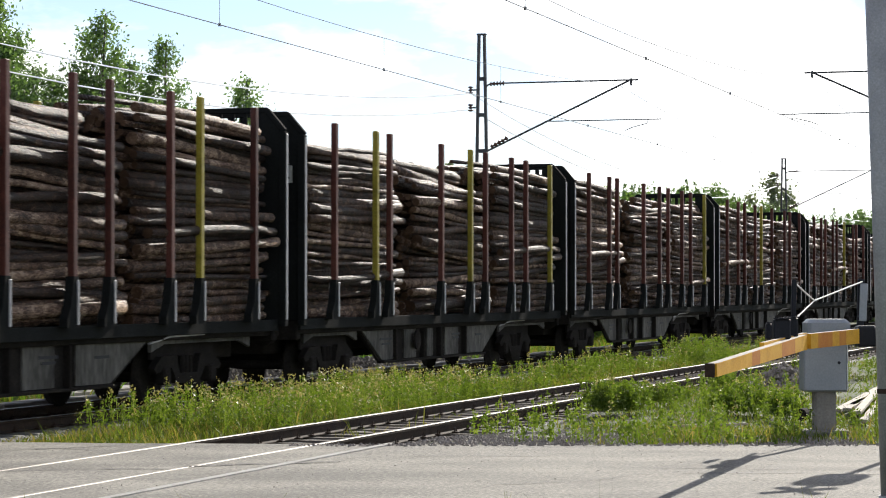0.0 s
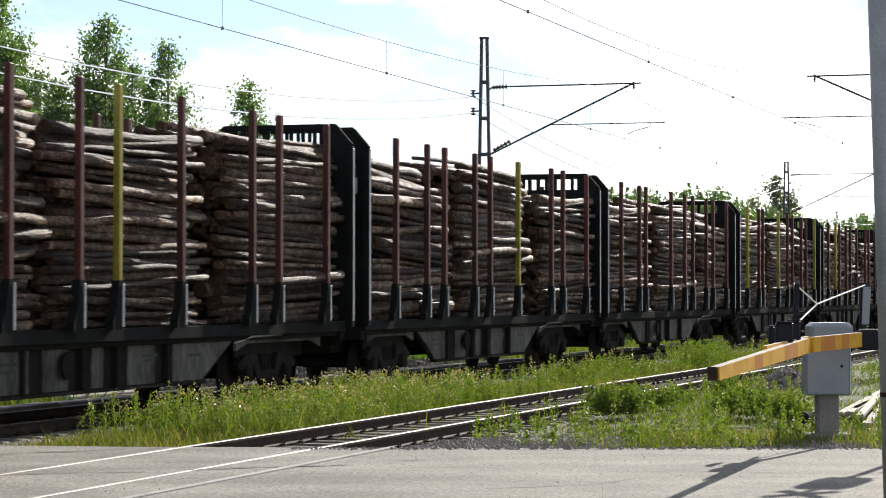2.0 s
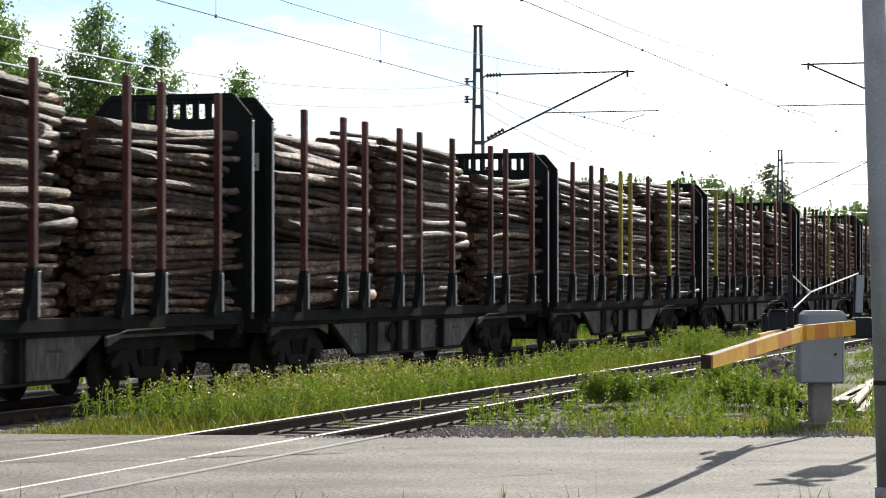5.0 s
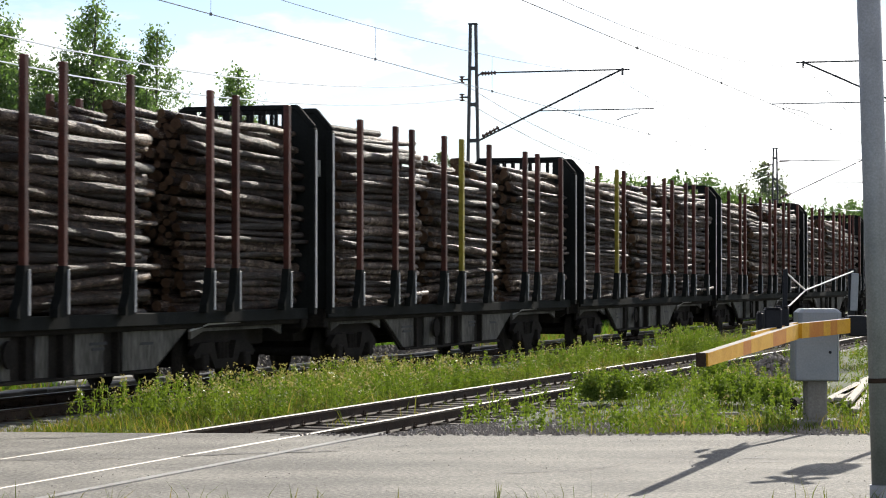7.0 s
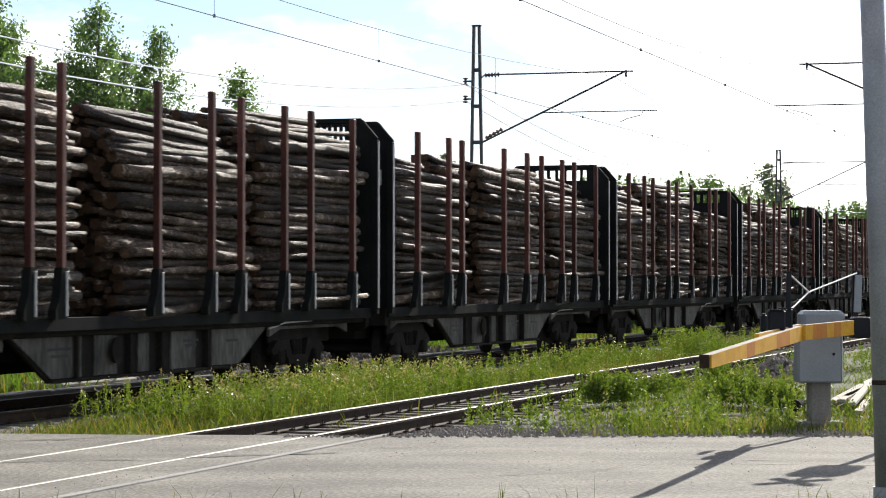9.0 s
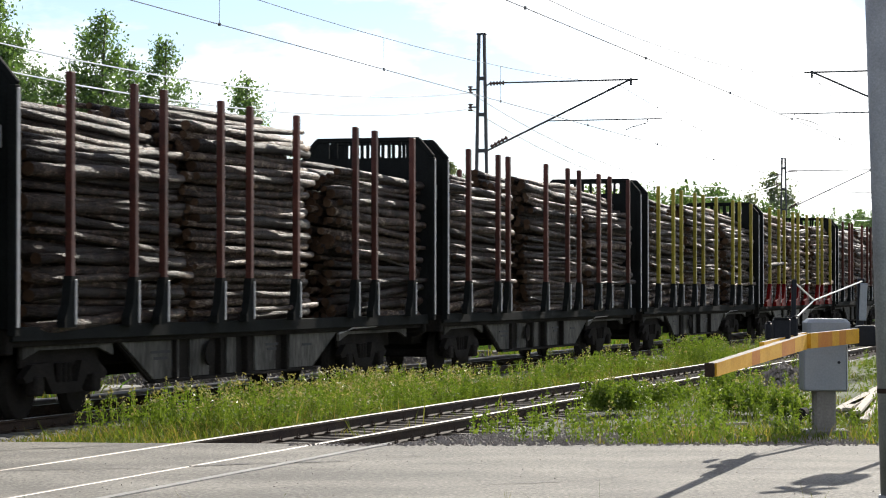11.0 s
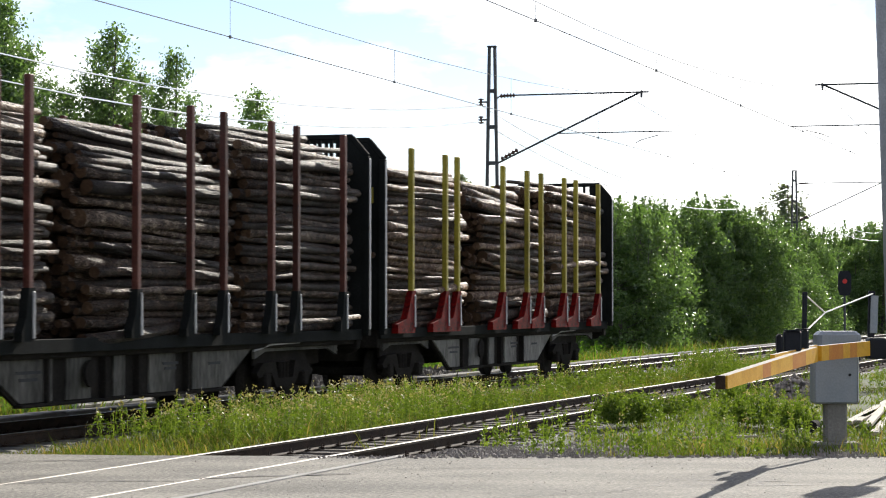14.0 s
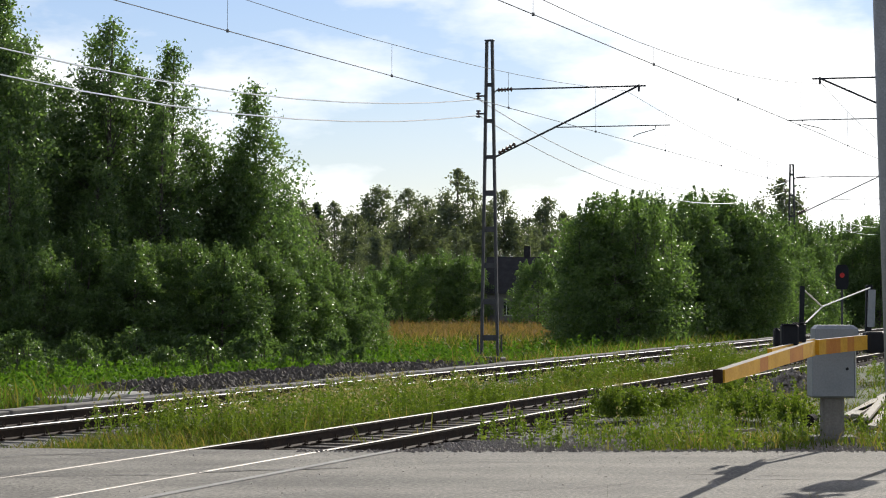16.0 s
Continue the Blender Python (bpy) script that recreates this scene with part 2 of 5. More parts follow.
BLACK = grain("black enamel", [(0.3, (0.008, 0.009, 0.012)), (0.7, (0.017, 0.019, 0.025))], 4, 40, 0.6, bump=0.05, gloss=0.2)
# Weathered planks; also painted on the boom's upper faces as their sunlit look.
PLANK_AND_LIT_TOP = grain("pale weathered plank", [(0.3, (0.20, 0.17, 0.13)), (0.7, (0.38, 0.34, 0.28))], 3, 30, 0.8, bump=0.3, stretch=(0.3, 3, 3), per_object=0.2)
HOUSE_WALL = grain("grey render", [(0.3, (0.12, 0.115, 0.11)), (0.7, (0.19, 0.185, 0.175))], 2, 30, 0.9, bump=0.1)
ROOF = grain("dark roof", [(0.3, (0.02, 0.02, 0.022)), (0.7, (0.045, 0.045, 0.048))], 2, 30, 0.8, bump=0.1, gloss=0.2)
TRUNK = grain("tree bark", [(0.3, (0.035, 0.028, 0.022)), (0.6, (0.11, 0.10, 0.085)), (0.8, (0.3, 0.28, 0.25))], 2, 12, 0.9, bump=0.6, distance=0.03)
LEAF_A = leafy("aspen leaves", [(0.2, (0.062, 0.104, 0.042)), (0.5, (0.098, 0.158, 0.062)), (0.8, (0.15, 0.22, 0.092))], 0.60, 0.34, 0.9, (1.38, 1.5, 0.70))
LEAF_B = leafy("bush leaves", [(0.2, (0.062, 0.106, 0.040)), (0.5, (0.096, 0.155, 0.056)), (0.8, (0.15, 0.22, 0.084))], 0.60, 0.36, 0.8, (1.38, 1.5, 0.70))
# Distance haze is mixed into these two foliage colours as bluish grey.
LEAF_HAZE = leafy("far leaves with haze tint", [(0.2, (0.10, 0.125, 0.105)), (0.5, (0.12, 0.15, 0.125)), (0.8, (0.14, 0.175, 0.14))], 0.5, 0.6)
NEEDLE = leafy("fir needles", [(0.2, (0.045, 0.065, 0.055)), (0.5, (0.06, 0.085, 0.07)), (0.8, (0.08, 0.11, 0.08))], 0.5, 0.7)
GRASS = leafy("grass blades", [(0.15, (0.036, 0.060, 0.012)), (0.4, (0.068, 0.096, 0.020)), (0.58, (0.12, 0.13, 0.040)), (0.74, (0.23, 0.185, 0.09)), (0.92, (0.33, 0.27, 0.16))], 0.45, 0.6, 0.15)
WEED = leafy("weed leaves", [(0.2, (0.06, 0.10, 0.015)), (0.5, (0.10, 0.155, 0.028)), (0.8, (0.16, 0.21, 0.055))], 0.45, 0.6, 0.2)
SEED = leafy("pale seed heads", [(0.2, (0.16, 0.14, 0.07)), (0.5, (0.26, 0.23, 0.13)), (0.8, (0.38, 0.36, 0.25))], 0.3)
HERB = leafy("bright herb leaves", [(0.2, (0.05, 0.115, 0.016)), (0.5, (0.08, 0.17, 0.026)), (0.8, (0.12, 0.22, 0.044))], 0.45, 0.65, 0.15)
HAY = leafy("meadow hay", [(0.2, (0.10, 0.10, 0.032)), (0.5, (0.19, 0.130, 0.062)), (0.8, (0.27, 0.175, 0.10))], 0.3, 0.8, 0.2)

m_, n_, l_, b_ = principled("red signal lens")
b_.inputs["Base Color"].default_value = (0.35, 0.01, 0.01, 1)
b_.inputs["Emission Color"].default_value = (1.0, 0.06, 0.04, 1)
b_.inputs["Emission Strength"].default_value = 0.05
RED_LENS = m_


# ---------------------------------------------------------------- mesh helpers
class Build:
    """Collects faces for one mesh."""

    def __init__(self):
        self.v, self.f, self.m = [], [], []

    def add(self, verts, faces, mat=0):
        o = len(self.v)
        self.v += [tuple(p) for p in verts]
        self.f += [tuple(i + o for i in f) for f in faces]
        self.m += [mat] * len(faces)
        return self

    def box(self, c, size, rot=None, mat=0, bevel=0.0):
        x, y, z = (s / 2 for s in size)
        if bevel:
            b = min(bevel, x * 0.9, y * 0.9, z * 0.9)
            pts = []
            for sz in (-1, 1):
                for inz in (0, 1):
                    lay = z * sz if inz == (0 if sz < 0 else 1) else (z - b) * sz
                    inset = b if abs(abs(lay) - z) < 1e-9 else 0
                    pts.append((lay, inset))
            rings = []
            for lay, inset in pts:
                a, d = x - inset, y - inset
                rings.append([(-a, -d + b, lay), (-a + b, -d, lay), (a - b, -d, lay), (a, -d + b, lay), (a, d - b, lay), (a - b, d, lay), (-a + b, d, lay), (-a, d - b, lay)])
            verts = [p for r in rings for p in r]
            faces = [tuple(range(7, -1, -1)), tuple(range(24, 32))]
            for r in range(3):
                faces += [(r * 8 + i, r * 8 + (i + 1) % 8, r * 8 + 8 + (i + 1) % 8, r * 8 + 8 + i) for i in range(8)]
        else:
            verts = [(-x, -y, -z), (x, -y, -z), (x, y, -z), (-x, y, -z), (-x, -y, z), (x, -y, z), (x, y, z), (-x, y, z)]
            faces = [(3, 2, 1, 0), (4, 5, 6, 7), (0, 1, 5, 4), (1, 2, 6, 5), (2, 3, 7, 6), (3, 0, 4, 7)]
        c = Vector(c)
        verts = [(rot @ Vector(p) if rot else Vector(p)) + c for p in verts]
        return self.add(verts, faces, mat)

    def bar(self, a, b, w, h=None, mat=0, bevel=0.0):
        """A square bar from a to b."""
        a, b = Vector(a), Vector(b)
        d = b - a
        rot = d.to_track_quat("X", "Z").to_matrix()
        return self.box((a + b) / 2, (d.length, w, h or w), rot, mat, bevel)

    def tube(self, pts, radii, n=8, mat=0, cap=None):
        """A round tube along pts."""
        pts = [Vector(p) for p in pts]
        o = len(self.v)
        for i, p in enumerate(pts):
            d = (pts[min(i + 1, len(pts) - 1)] - pts[max(i - 1, 0)]).normalized()
            u = d.orthogonal().normalized() if abs(d.z) > 0.95 else Vector((0, 0, 1)).cross(d).normalized()
            w = d.cross(u)
            r = radii[i] if hasattr(radii, "__len__") else radii
            self.v += [tuple(p + u * (r * math.cos(2 * math.pi * k / n)) + w * (r * math.sin(2 * math.pi * k / n))) for k in range(n)]
        for i in range(len(pts) - 1):
            for k in range(n):
                a, b = o + i * n + k, o + i * n + (k + 1) % n
                self.f.append((a, b, b + n, a + n))
                self.m.append(mat)
        cm = mat if cap is None else cap
        self.f.append(tuple(o + k for k in range(n - 1, -1, -1)))
        self.f.append(tuple(o + (len(pts) - 1) * n + k for k in range(n)))
        self.m += [cm, cm]
        return self

    def prism(self, poly, y0, y1, mat=0):
        """An outline in x and z, thick from y0 to y1."""
        n = len(poly)
        verts = [(x, y0, z) for x, z in poly] + [(x, y1, z) for x, z in poly]
        faces = [tuple(range(n)), tuple(range(2 * n - 1, n - 1, -1))]
        faces += [(i + n, (i + 1) % n + n, (i + 1) % n, i) for i in range(n)]
        return self.add(verts, faces, mat)

    def mesh(self, name, mats, smooth=False):
        me = bpy.data.meshes.new(name)
        me.from_pydata(self.v, [], self.f)
        for m in mats if isinstance(mats, (list, tuple)) else [mats]:
            me.materials.append(m)
        me.polygons.foreach_set("material_index", self.m)
        if smooth:
            me.polygons.foreach_set("use_smooth", [len(f) == 4 for f in self.f])
        me.update()
        return me


def part(name, build, mats, parent, label="", smooth=False):
    me = build if isinstance(build, bpy.types.Mesh) else build.mesh(name, mats, smooth)
    ob = new(name, me)
    ob.parent = parent
    return tagged(ob, label)


def thing(name, m, label, category, group=""):
    ob = new(name)
    ob.empty_display_size = 0.2
    ob.matrix_basis = m
    return tagged(ob, label, category, group)


def solid(name, build, mats, m=None, label="", category="", group="", kind="", smooth=False):
    ob = new(name, build.mesh(name, mats, smooth))
    if m is not None:
        ob.matrix_basis = m
    return tagged(ob, label, category, group, kind)


def sheet(name, verts, faces, mats, label="", category="", kind="", index=None):
    me = bpy.data.meshes.new(name)
    me.from_pydata(verts, [], faces)
    for m in mats:
        me.materials.append(m)
    if index is not None:
        me.polygons.foreach_set("material_index", index)
    me.update()
    return tagged(new(name, me), label, category, "", kind)


rng = np.random.default_rng(7)

# ---------------------------------------------------------------- ground and road
ROAD_NEAR = 20.35


def road_far(x):
    """The far edge of the road, slightly oblique to the view."""
    return 29.25 - 0.095 * x * (1 if x < 0 else 0.03)


def ground_z(x, y):
    d = AWAY.x * x + AWAY.y * y
    z = -0.21
    if d > 20.6:
        z = -0.21 - 0.7 * min(1.0, (d - 20.6) / 4.5)
    if d > SIDE - 1.5:
        t = min(1.0, max(0.0, (y - 28.2) / 0.9))
        return -0.14 * (1 - t) + (z - 0.03) * t if d < 20.6 else z
    t = min(1.0, max(0.0, (y - 31.5) / 4.0))
    return z * t - 0.06 * (1 - t)


def ground():
    xs = sorted(set([-4000, -1800, -800, -400, -220, -130, -80] + list(np.arange(-50, 71, 1.0)) + [90, 130, 200, 350, 700, 1600, 4000]))
    ys = sorted(set([-4000, -1000, -300, -100, -40, 0] + list(np.arange(10, 160, 1.0)) + [170, 185, 205, 240, 300, 400, 600, 1000, 2000, 4500]))
    verts = [(x, y, ground_z(x, y) + (0.05 * noise.noise((x * 0.4, y * 0.4, 0)) if y > 31 and 10 < abs(x) + 30 else 0)) for y in ys for x in xs]
    n = len(xs)
    faces = [(j * n + i, j * n + i + 1, j * n + n + i + 1, j * n + n + i) for j in range(len(ys) - 1) for i in range(n - 1)]
    return sheet("ground", verts, faces, [SOIL], "rough grassy ground with bare gravelly soil", "ground", "structure")


ground()


def road():
    """The crossing's worn asphalt: a slab with grooves where the rails lie."""
    b = Build()
    cuts = sorted([SIDE - GAUGE / 2, SIDE + GAUGE / 2, MAIN - GAUGE / 2, MAIN + GAUGE / 2])
    gaps = []
    for c in cuts:
        gaps.append((c - 0.045, c + 0.045))
    edges = [-70.0] + [v for g in gaps for v in g] + [60.0]

    def at_line(d, y):
        # x on the line at distance d from the eye, at this depth
        return (AWAY.y * y - d) / -AWAY.x

    rows_y = list(np.linspace(ROAD_NEAR, 29.0, 14)) + [29.25]
    for k in range(0, len(edges), 2):
        d0, d1 = edges[k], edges[k + 1]
        m = 12 if d1 - d0 > 3 else 3
        ds = [d0 + (d1 - d0) * i / m for i in range(m + 1)]
        grid = []
        for j, y in enumerate(rows_y):
            line = []
            for d in ds:
                x = at_line(d, y)
                yy = road_far(x) + 0.12 * noise.noise((x * 0.7, 0, 0)) if j == len(rows_y) - 1 else (y if j else y + 0.15 * noise.noise((x * 0.6, 5, 0)))
                x = at_line(d, yy)
                line.append((x, yy, 0.004 + 0.006 * noise.noise((x * 0.5, yy * 0.5, 0))))
            grid.append(line)
        verts = [p for r in grid for p in r]
        w = m + 1
        faces = [(j * w + i, j * w + w + i, j * w + w + i + 1, j * w + i + 1) for j in range(len(grid) - 1) for i in range(m)]
        b.add(verts, faces)
        rim = [i for i in range(w)] + [j * w + m for j in range(1, len(grid))] + [(len(grid) - 1) * w + i for i in range(m - 1, -1, -1)] + [j * w for j in range(len(grid) - 2, 0, -1)]
        low = [(verts[i][0], verts[i][1], -0.2) for i in rim]
        o = len(b.v)
        b.add([verts[i] for i in rim] + low, [(i, (i + 1) % len(rim), (i + 1) % len(rim) + len(rim), i + len(rim)) for i in range(len(rim))])
    return solid("road", b, [ASPHALT], label="worn grey asphalt of a level crossing", category="road", kind="structure")


road()


def joint_strip():
    b = Build()
    p, q = track(18.5, 9.12, 0.006), track(27.9, 9.12, 0.006)
    b.bar(p, q, 0.09, 0.03, 0, 0.004)
    return solid("panel_edge", b, [CONCRETE], None, "pale concrete edge of the crossing panel", "road edge", kind="structure")


joint_strip()


def tar_seam(points, width):
    """A thin irregular tar-filled crack lying on the asphalt."""
    b = Build()
    r = random.Random(int(points[0][0] * 100))
    line = []
    for (x0, y0), (x1, y1) in zip(points, points[1:]):
        for i in range(6):
            t = i / 6
            line.append((x0 + (x1 - x0) * t + r.uniform(-0.05, 0.05), y0 + (y1 - y0) * t + r.uniform(-0.04, 0.04)))
    line.append(points[-1])
    v = []
    for i, (x, y) in enumerate(line):
        w = width * r.uniform(0.3, 1.2) * (0.2 if i in (0, len(line) - 1) else 1)
        v += [(x, y - w, 0.0135), (x, y + w, 0.0135)]
    b.add(v, [(2 * i, 2 * i + 2, 2 * i + 3, 2 * i + 1) for i in range(len(line) - 1)])
    return solid("tar_seam", b, [TAR], None, "dark tar-filled crack in the worn asphalt", "road crack", "cracks in the road")


for pts_, w_ in [([(-5.2, 27.9), (-4.3, 28.6), (-3.6, 29.2)], 0.03), ([(-5.4, 28.3), (-4.6, 28.5), (-3.9, 28.45)], 0.025), ([(-2.6, 25.6), (-1.8, 26.0), (-0.9, 26.4)], 0.05), ([(1.7, 24.4), (2.5, 24.7), (3.4, 24.75), (4.6, 24.6)], 0.02),
                 ([(2.2, 25.4), (3.0, 25.5), (3.6, 25.2)], 0.018), ([(0.4, 23.2), (1.2, 23.5), (1.9, 24.3)], 0.02), ([(-1.2, 26.9), (0.2, 27.3), (1.6, 27.2)], 0.018), ([(-4.4, 24.9), (-3.4, 25.3), (-2.7, 25.2)], 0.03)]:
    tar_seam(pts_, w_)


# ---------------------------------------------------------------- tracks
def rail_profile():
    return [(-0.07, -0.17), (0.07, -0.17), (0.07, -0.158), (0.012, -0.14), (0.009, -0.045), (0.035, -0.035), (0.035, -0.006), (0.027, 0), (-0.027, 0), (-0.035, -0.006), (-0.035, -0.035), (-0.009, -0.045), (-0.012, -0.14), (-0.07, -0.158)]


def rail(parent, d, s0, s1, dull=False):
    prof = rail_profile()
    b = Build()
    n = len(prof)
    verts = [(s0, d + y, z + 0.008) for y, z in prof] + [(s1, d + y, z + 0.008) for y, z in prof]
    for i in range(n):
        top = 6 <= i <= 8
        b.add([verts[i], verts[(i + 1) % n], verts[(i + 1) % n + n], verts[i + n]], [(3, 2, 1, 0)], 0 if top else 1)
    return part("rail", b, [OLD_RAIL if dull else RAIL_STEEL, RUST], parent, "shiny-topped rusty steel rail")


def railway(center, label, s0, s1, mat_sleeper, pitch, near0, near1):
    ob = thing("railway_track", on_track(0, center), label, "railway track", "railway tracks")
    ob["kind"] = "structure"
    for y in (-GAUGE / 2, GAUGE / 2):
        rail(ob, y, s0, s1, mat_sleeper is SLEEPER)
    sl = Build().box((0, 0, 0), (0.24, 2.6, 0.18), None, 0, 0.02).mesh("sleeper", [mat_sleeper])
    clip = Build()
    for y in (-0.10, 0.10):
        clip.box((0, y, 0.02), (0.12, 0.09, 0.025), None, 0, 0.008)
        clip.tube([(-0.05, y, 0.03), (0, y * 0.9, 0.075), (0.05, y, 0.03)], 0.013, 5)
    clip_me = clip.mesh("rail_fastening", [RUST])
    s = s0
    while s < s1:
        if near0 <= s <= near1:
            o = part("sleeper", sl, None, ob)
            o.location = (s, 0.03 * math.sin(s * 7), -0.258)
            for y in (-GAUGE / 2, GAUGE / 2):
                c = part("rail_fastening", clip_me, None, o)
                c.location = (0, y, 0.094)
        s += pitch
    return ob


railway(MAIN, "main line with shiny rails on pale sleepers", -60, 420, DULL_CONCRETE, 0.61, 24, 90)
railway(SIDE, "siding with rusty rails and old sleepers in weeds", -60, 420, SLEEPER, 0.66, 22, 90)


def ballast(center, s0, s1, width, z, name_label):
    b = Build()
    ss = np.arange(s0, s1, 1.0)
    ys = np.array([-width / 2 - 0.5, -width / 2, -0.8, 0, 0.8, width / 2, width / 2 + 0.5])
    zs = np.array([z - 0.18, z, z + 0.01, z, z + 0.01, z, z - 0.18])
    verts, faces = [], []
    for s in ss:
        for y, h in zip(ys, zs):
            p = track(s, center + y, h + 0.02 * noise.noise((s, y * 3, 0)))
            verts.append(tuple(p))
    n = len(ys)
    faces = [(j * n + i, j * n + n + i, j * n + n + i + 1, j * n + i + 1) for j in range(len(ss) - 1) for i in range(n - 1)]
    return sheet("ballast", verts, faces, [GRAVEL], name_label, "ballast", "structure")


ballast(MAIN, 28.4, 300, 3.6, -0.195, "grey crushed-stone ballast under the main line")
ballast(SIDE, 28.3, 300, 2.6, -0.20, "dark gravel ballast under the siding")


def stones(name, pts, sizes, label, mat=None):
    """Loose stones lying at pts."""
    base = np.array([(1, 0, -0.2), (0.3, 0.95, -0.25), (-0.8, 0.6, -0.2), (-0.85, -0.55, -0.3), (0.25, -1, -0.2), (0.35, 0.2, 0.75), (-0.3, -0.2, 0.65)])
    fs = [(0, 1, 5), (1, 2, 5), (2, 6, 5), (2, 3, 6), (3, 4, 6), (4, 5, 6), (4, 0, 5)]
    verts, faces = [], []
    for (x, y, z), s in zip(pts, sizes):
        a = rng.uniform(0, 6.28)
        ca, sa = math.cos(a), math.sin(a)
        k = base * s * rng.uniform(0.6, 1.3, 3)
        o = len(verts)
        verts += [(x + ca * q[0] - sa * q[1], y + sa * q[0] + ca * q[1], z + q[2]) for q in k]
        faces += [tuple(i + o for i in f) for f in fs]
    return sheet(name, verts, faces, [mat or STONE], label, "gravel", "stuff")


def scatter(n, s0, s1, d0, d1, power=1.0):
    s = s0 + (s1 - s0) * rng.random(n) ** power
    d = d0 + (d1 - d0) * rng.random(n)
    p = np.outer(s, np.array(ALONG)) + np.outer(d, np.array(AWAY))
    return p


# dark stone bank beyond the main line
P = scatter(11000, 39.5, 74, 19.3, 23.0, 1.15)
D_ = P @ np.array(AWAY)
S_ = P @ np.array(ALONG)
bank_ = 0.28 * np.clip((74 - S_) / 14, 0, 1) * np.clip((S_ - 39.5) / 5, 0.15, 1)
P[:, 2] = np.where(D_ < 21.0, -0.22 + bank_ * np.clip((D_ - 19.4) / 1.5, 0, 1), -0.22 + bank_ - (0.16 + 0.25 * bank_) * (D_ - 21.0)) + rng.normal(0, 0.025, len(P))
stones("stone_bank", P, rng.uniform(0.03, 0.10, len(P)), "bank of dark crushed stone beside the main line")


# ---------------------------------------------------------------- grass
def blades(name, pts, heights, width, mats, label, lean=0.35, bend=0.5, category="grass", index=None):
    """Bent tapering blades, two pieces each."""
    n = len(pts)
    a = rng.uniform(0, 2 * np.pi, n)
    tilt = rng.normal(0, lean, (n, 2))
    w = width * rng.uniform(0.6, 1.4, n)
    side = np.stack([np.cos(a), np.sin(a), np.zeros(n)], 1) * w[:, None]
    up = np.stack([tilt[:, 0], tilt[:, 1], np.ones(n)], 1) * heights[:, None]
    mid = pts + up * 0.55
    tip = pts + up * 1.0 + np.stack([tilt[:, 0], tilt[:, 1], -np.abs(tilt).sum(1) * 0.5], 1) * heights[:, None] * bend
    verts = np.empty((n, 5, 3))
    verts[:, 0], verts[:, 1] = pts - side, pts + side
    verts[:, 2], verts[:, 3] = mid + side * 0.8, mid - side * 0.8
    verts[:, 4] = tip
    base = np.arange(n)[:, None] * 5
    quads = (base + np.array([0, 1, 2, 3])).tolist()
    tris = (base + np.array([3, 2, 4])).tolist()
    idx = None
    if index is not None:
        idx = list(index) + list(index)
    return sheet(name, verts.reshape(-1, 3).tolist(), quads + tris, mats, label, category, "stuff", idx)


def patchy(P, scale, cut):
    """Keeps the points where a slow noise is high."""
    keep = np.array([noise.noise((p[0] * scale, p[1] * scale, 3.1)) > cut for p in P])
    return P[keep]


def set_ground(P, lift=0.0):
    P[:, 2] = [ground_z(p[0], p[1]) + lift for p in P]
    return P


def off_road(P):
    return P[np.array([p[1] > road_far(p[0]) + 0.05 for p in P])]


# between the two tracks
P = off_road(scatter(82000, 25, 125, SIDE + 1.0, MAIN - 1.2, 1.7))
P = set_ground(P)
D_ = P @ np.array(AWAY)
S_ = P @ np.array(ALONG)
tall_ = np.array([0.75 + 0.9 * max(0.0, noise.noise((p[0] * 0.35, p[1] * 0.25, 1.7))) for p in P])
H = rng.gamma(5, 0.037, len(P)) * tall_ * np.clip((MAIN - 1.0 - D_) / 1.2, 0.45, 1.0) * (0.85 + 0.35 * np.clip((42 - S_) / 12, 0, 1)) * np.clip((S_ - 28) / 4, 0.5, 1)
blades("grass_between_tracks", P, H, 0.008, [GRASS, WEED], "tall green grass and weeds between the tracks", index=(rng.random(len(P)) < 0.18).astype(int))


# ---------------------------------------------------------------- overhead line
MAST_S, MAST_D = 73.6, 21.1
SIDE_MAST_S, SIDE_MAST_D = 72.7, 6.0
CONTACT, CATENARY = 6.6, 8.1


def insulator(a, b, parent, n=5, r=0.075):
    a, b = Vector(a), Vector(b)
    pts, rad = [], []
    for i in range(n):
        t = (i + 0.1) / n
        for q, k in ((t, 0.4), (t + 0.35 / n, 1.0), (t + 0.5 / n, 1.0), (t + 0.7 / n, 0.4)):
            pts.append(a.lerp(b, min(q, 1)))
            rad.append(r * k)
    return part("insulator", Build().tube(pts, rad, 8), [CERAMIC], parent, "ribbed brown insulator")


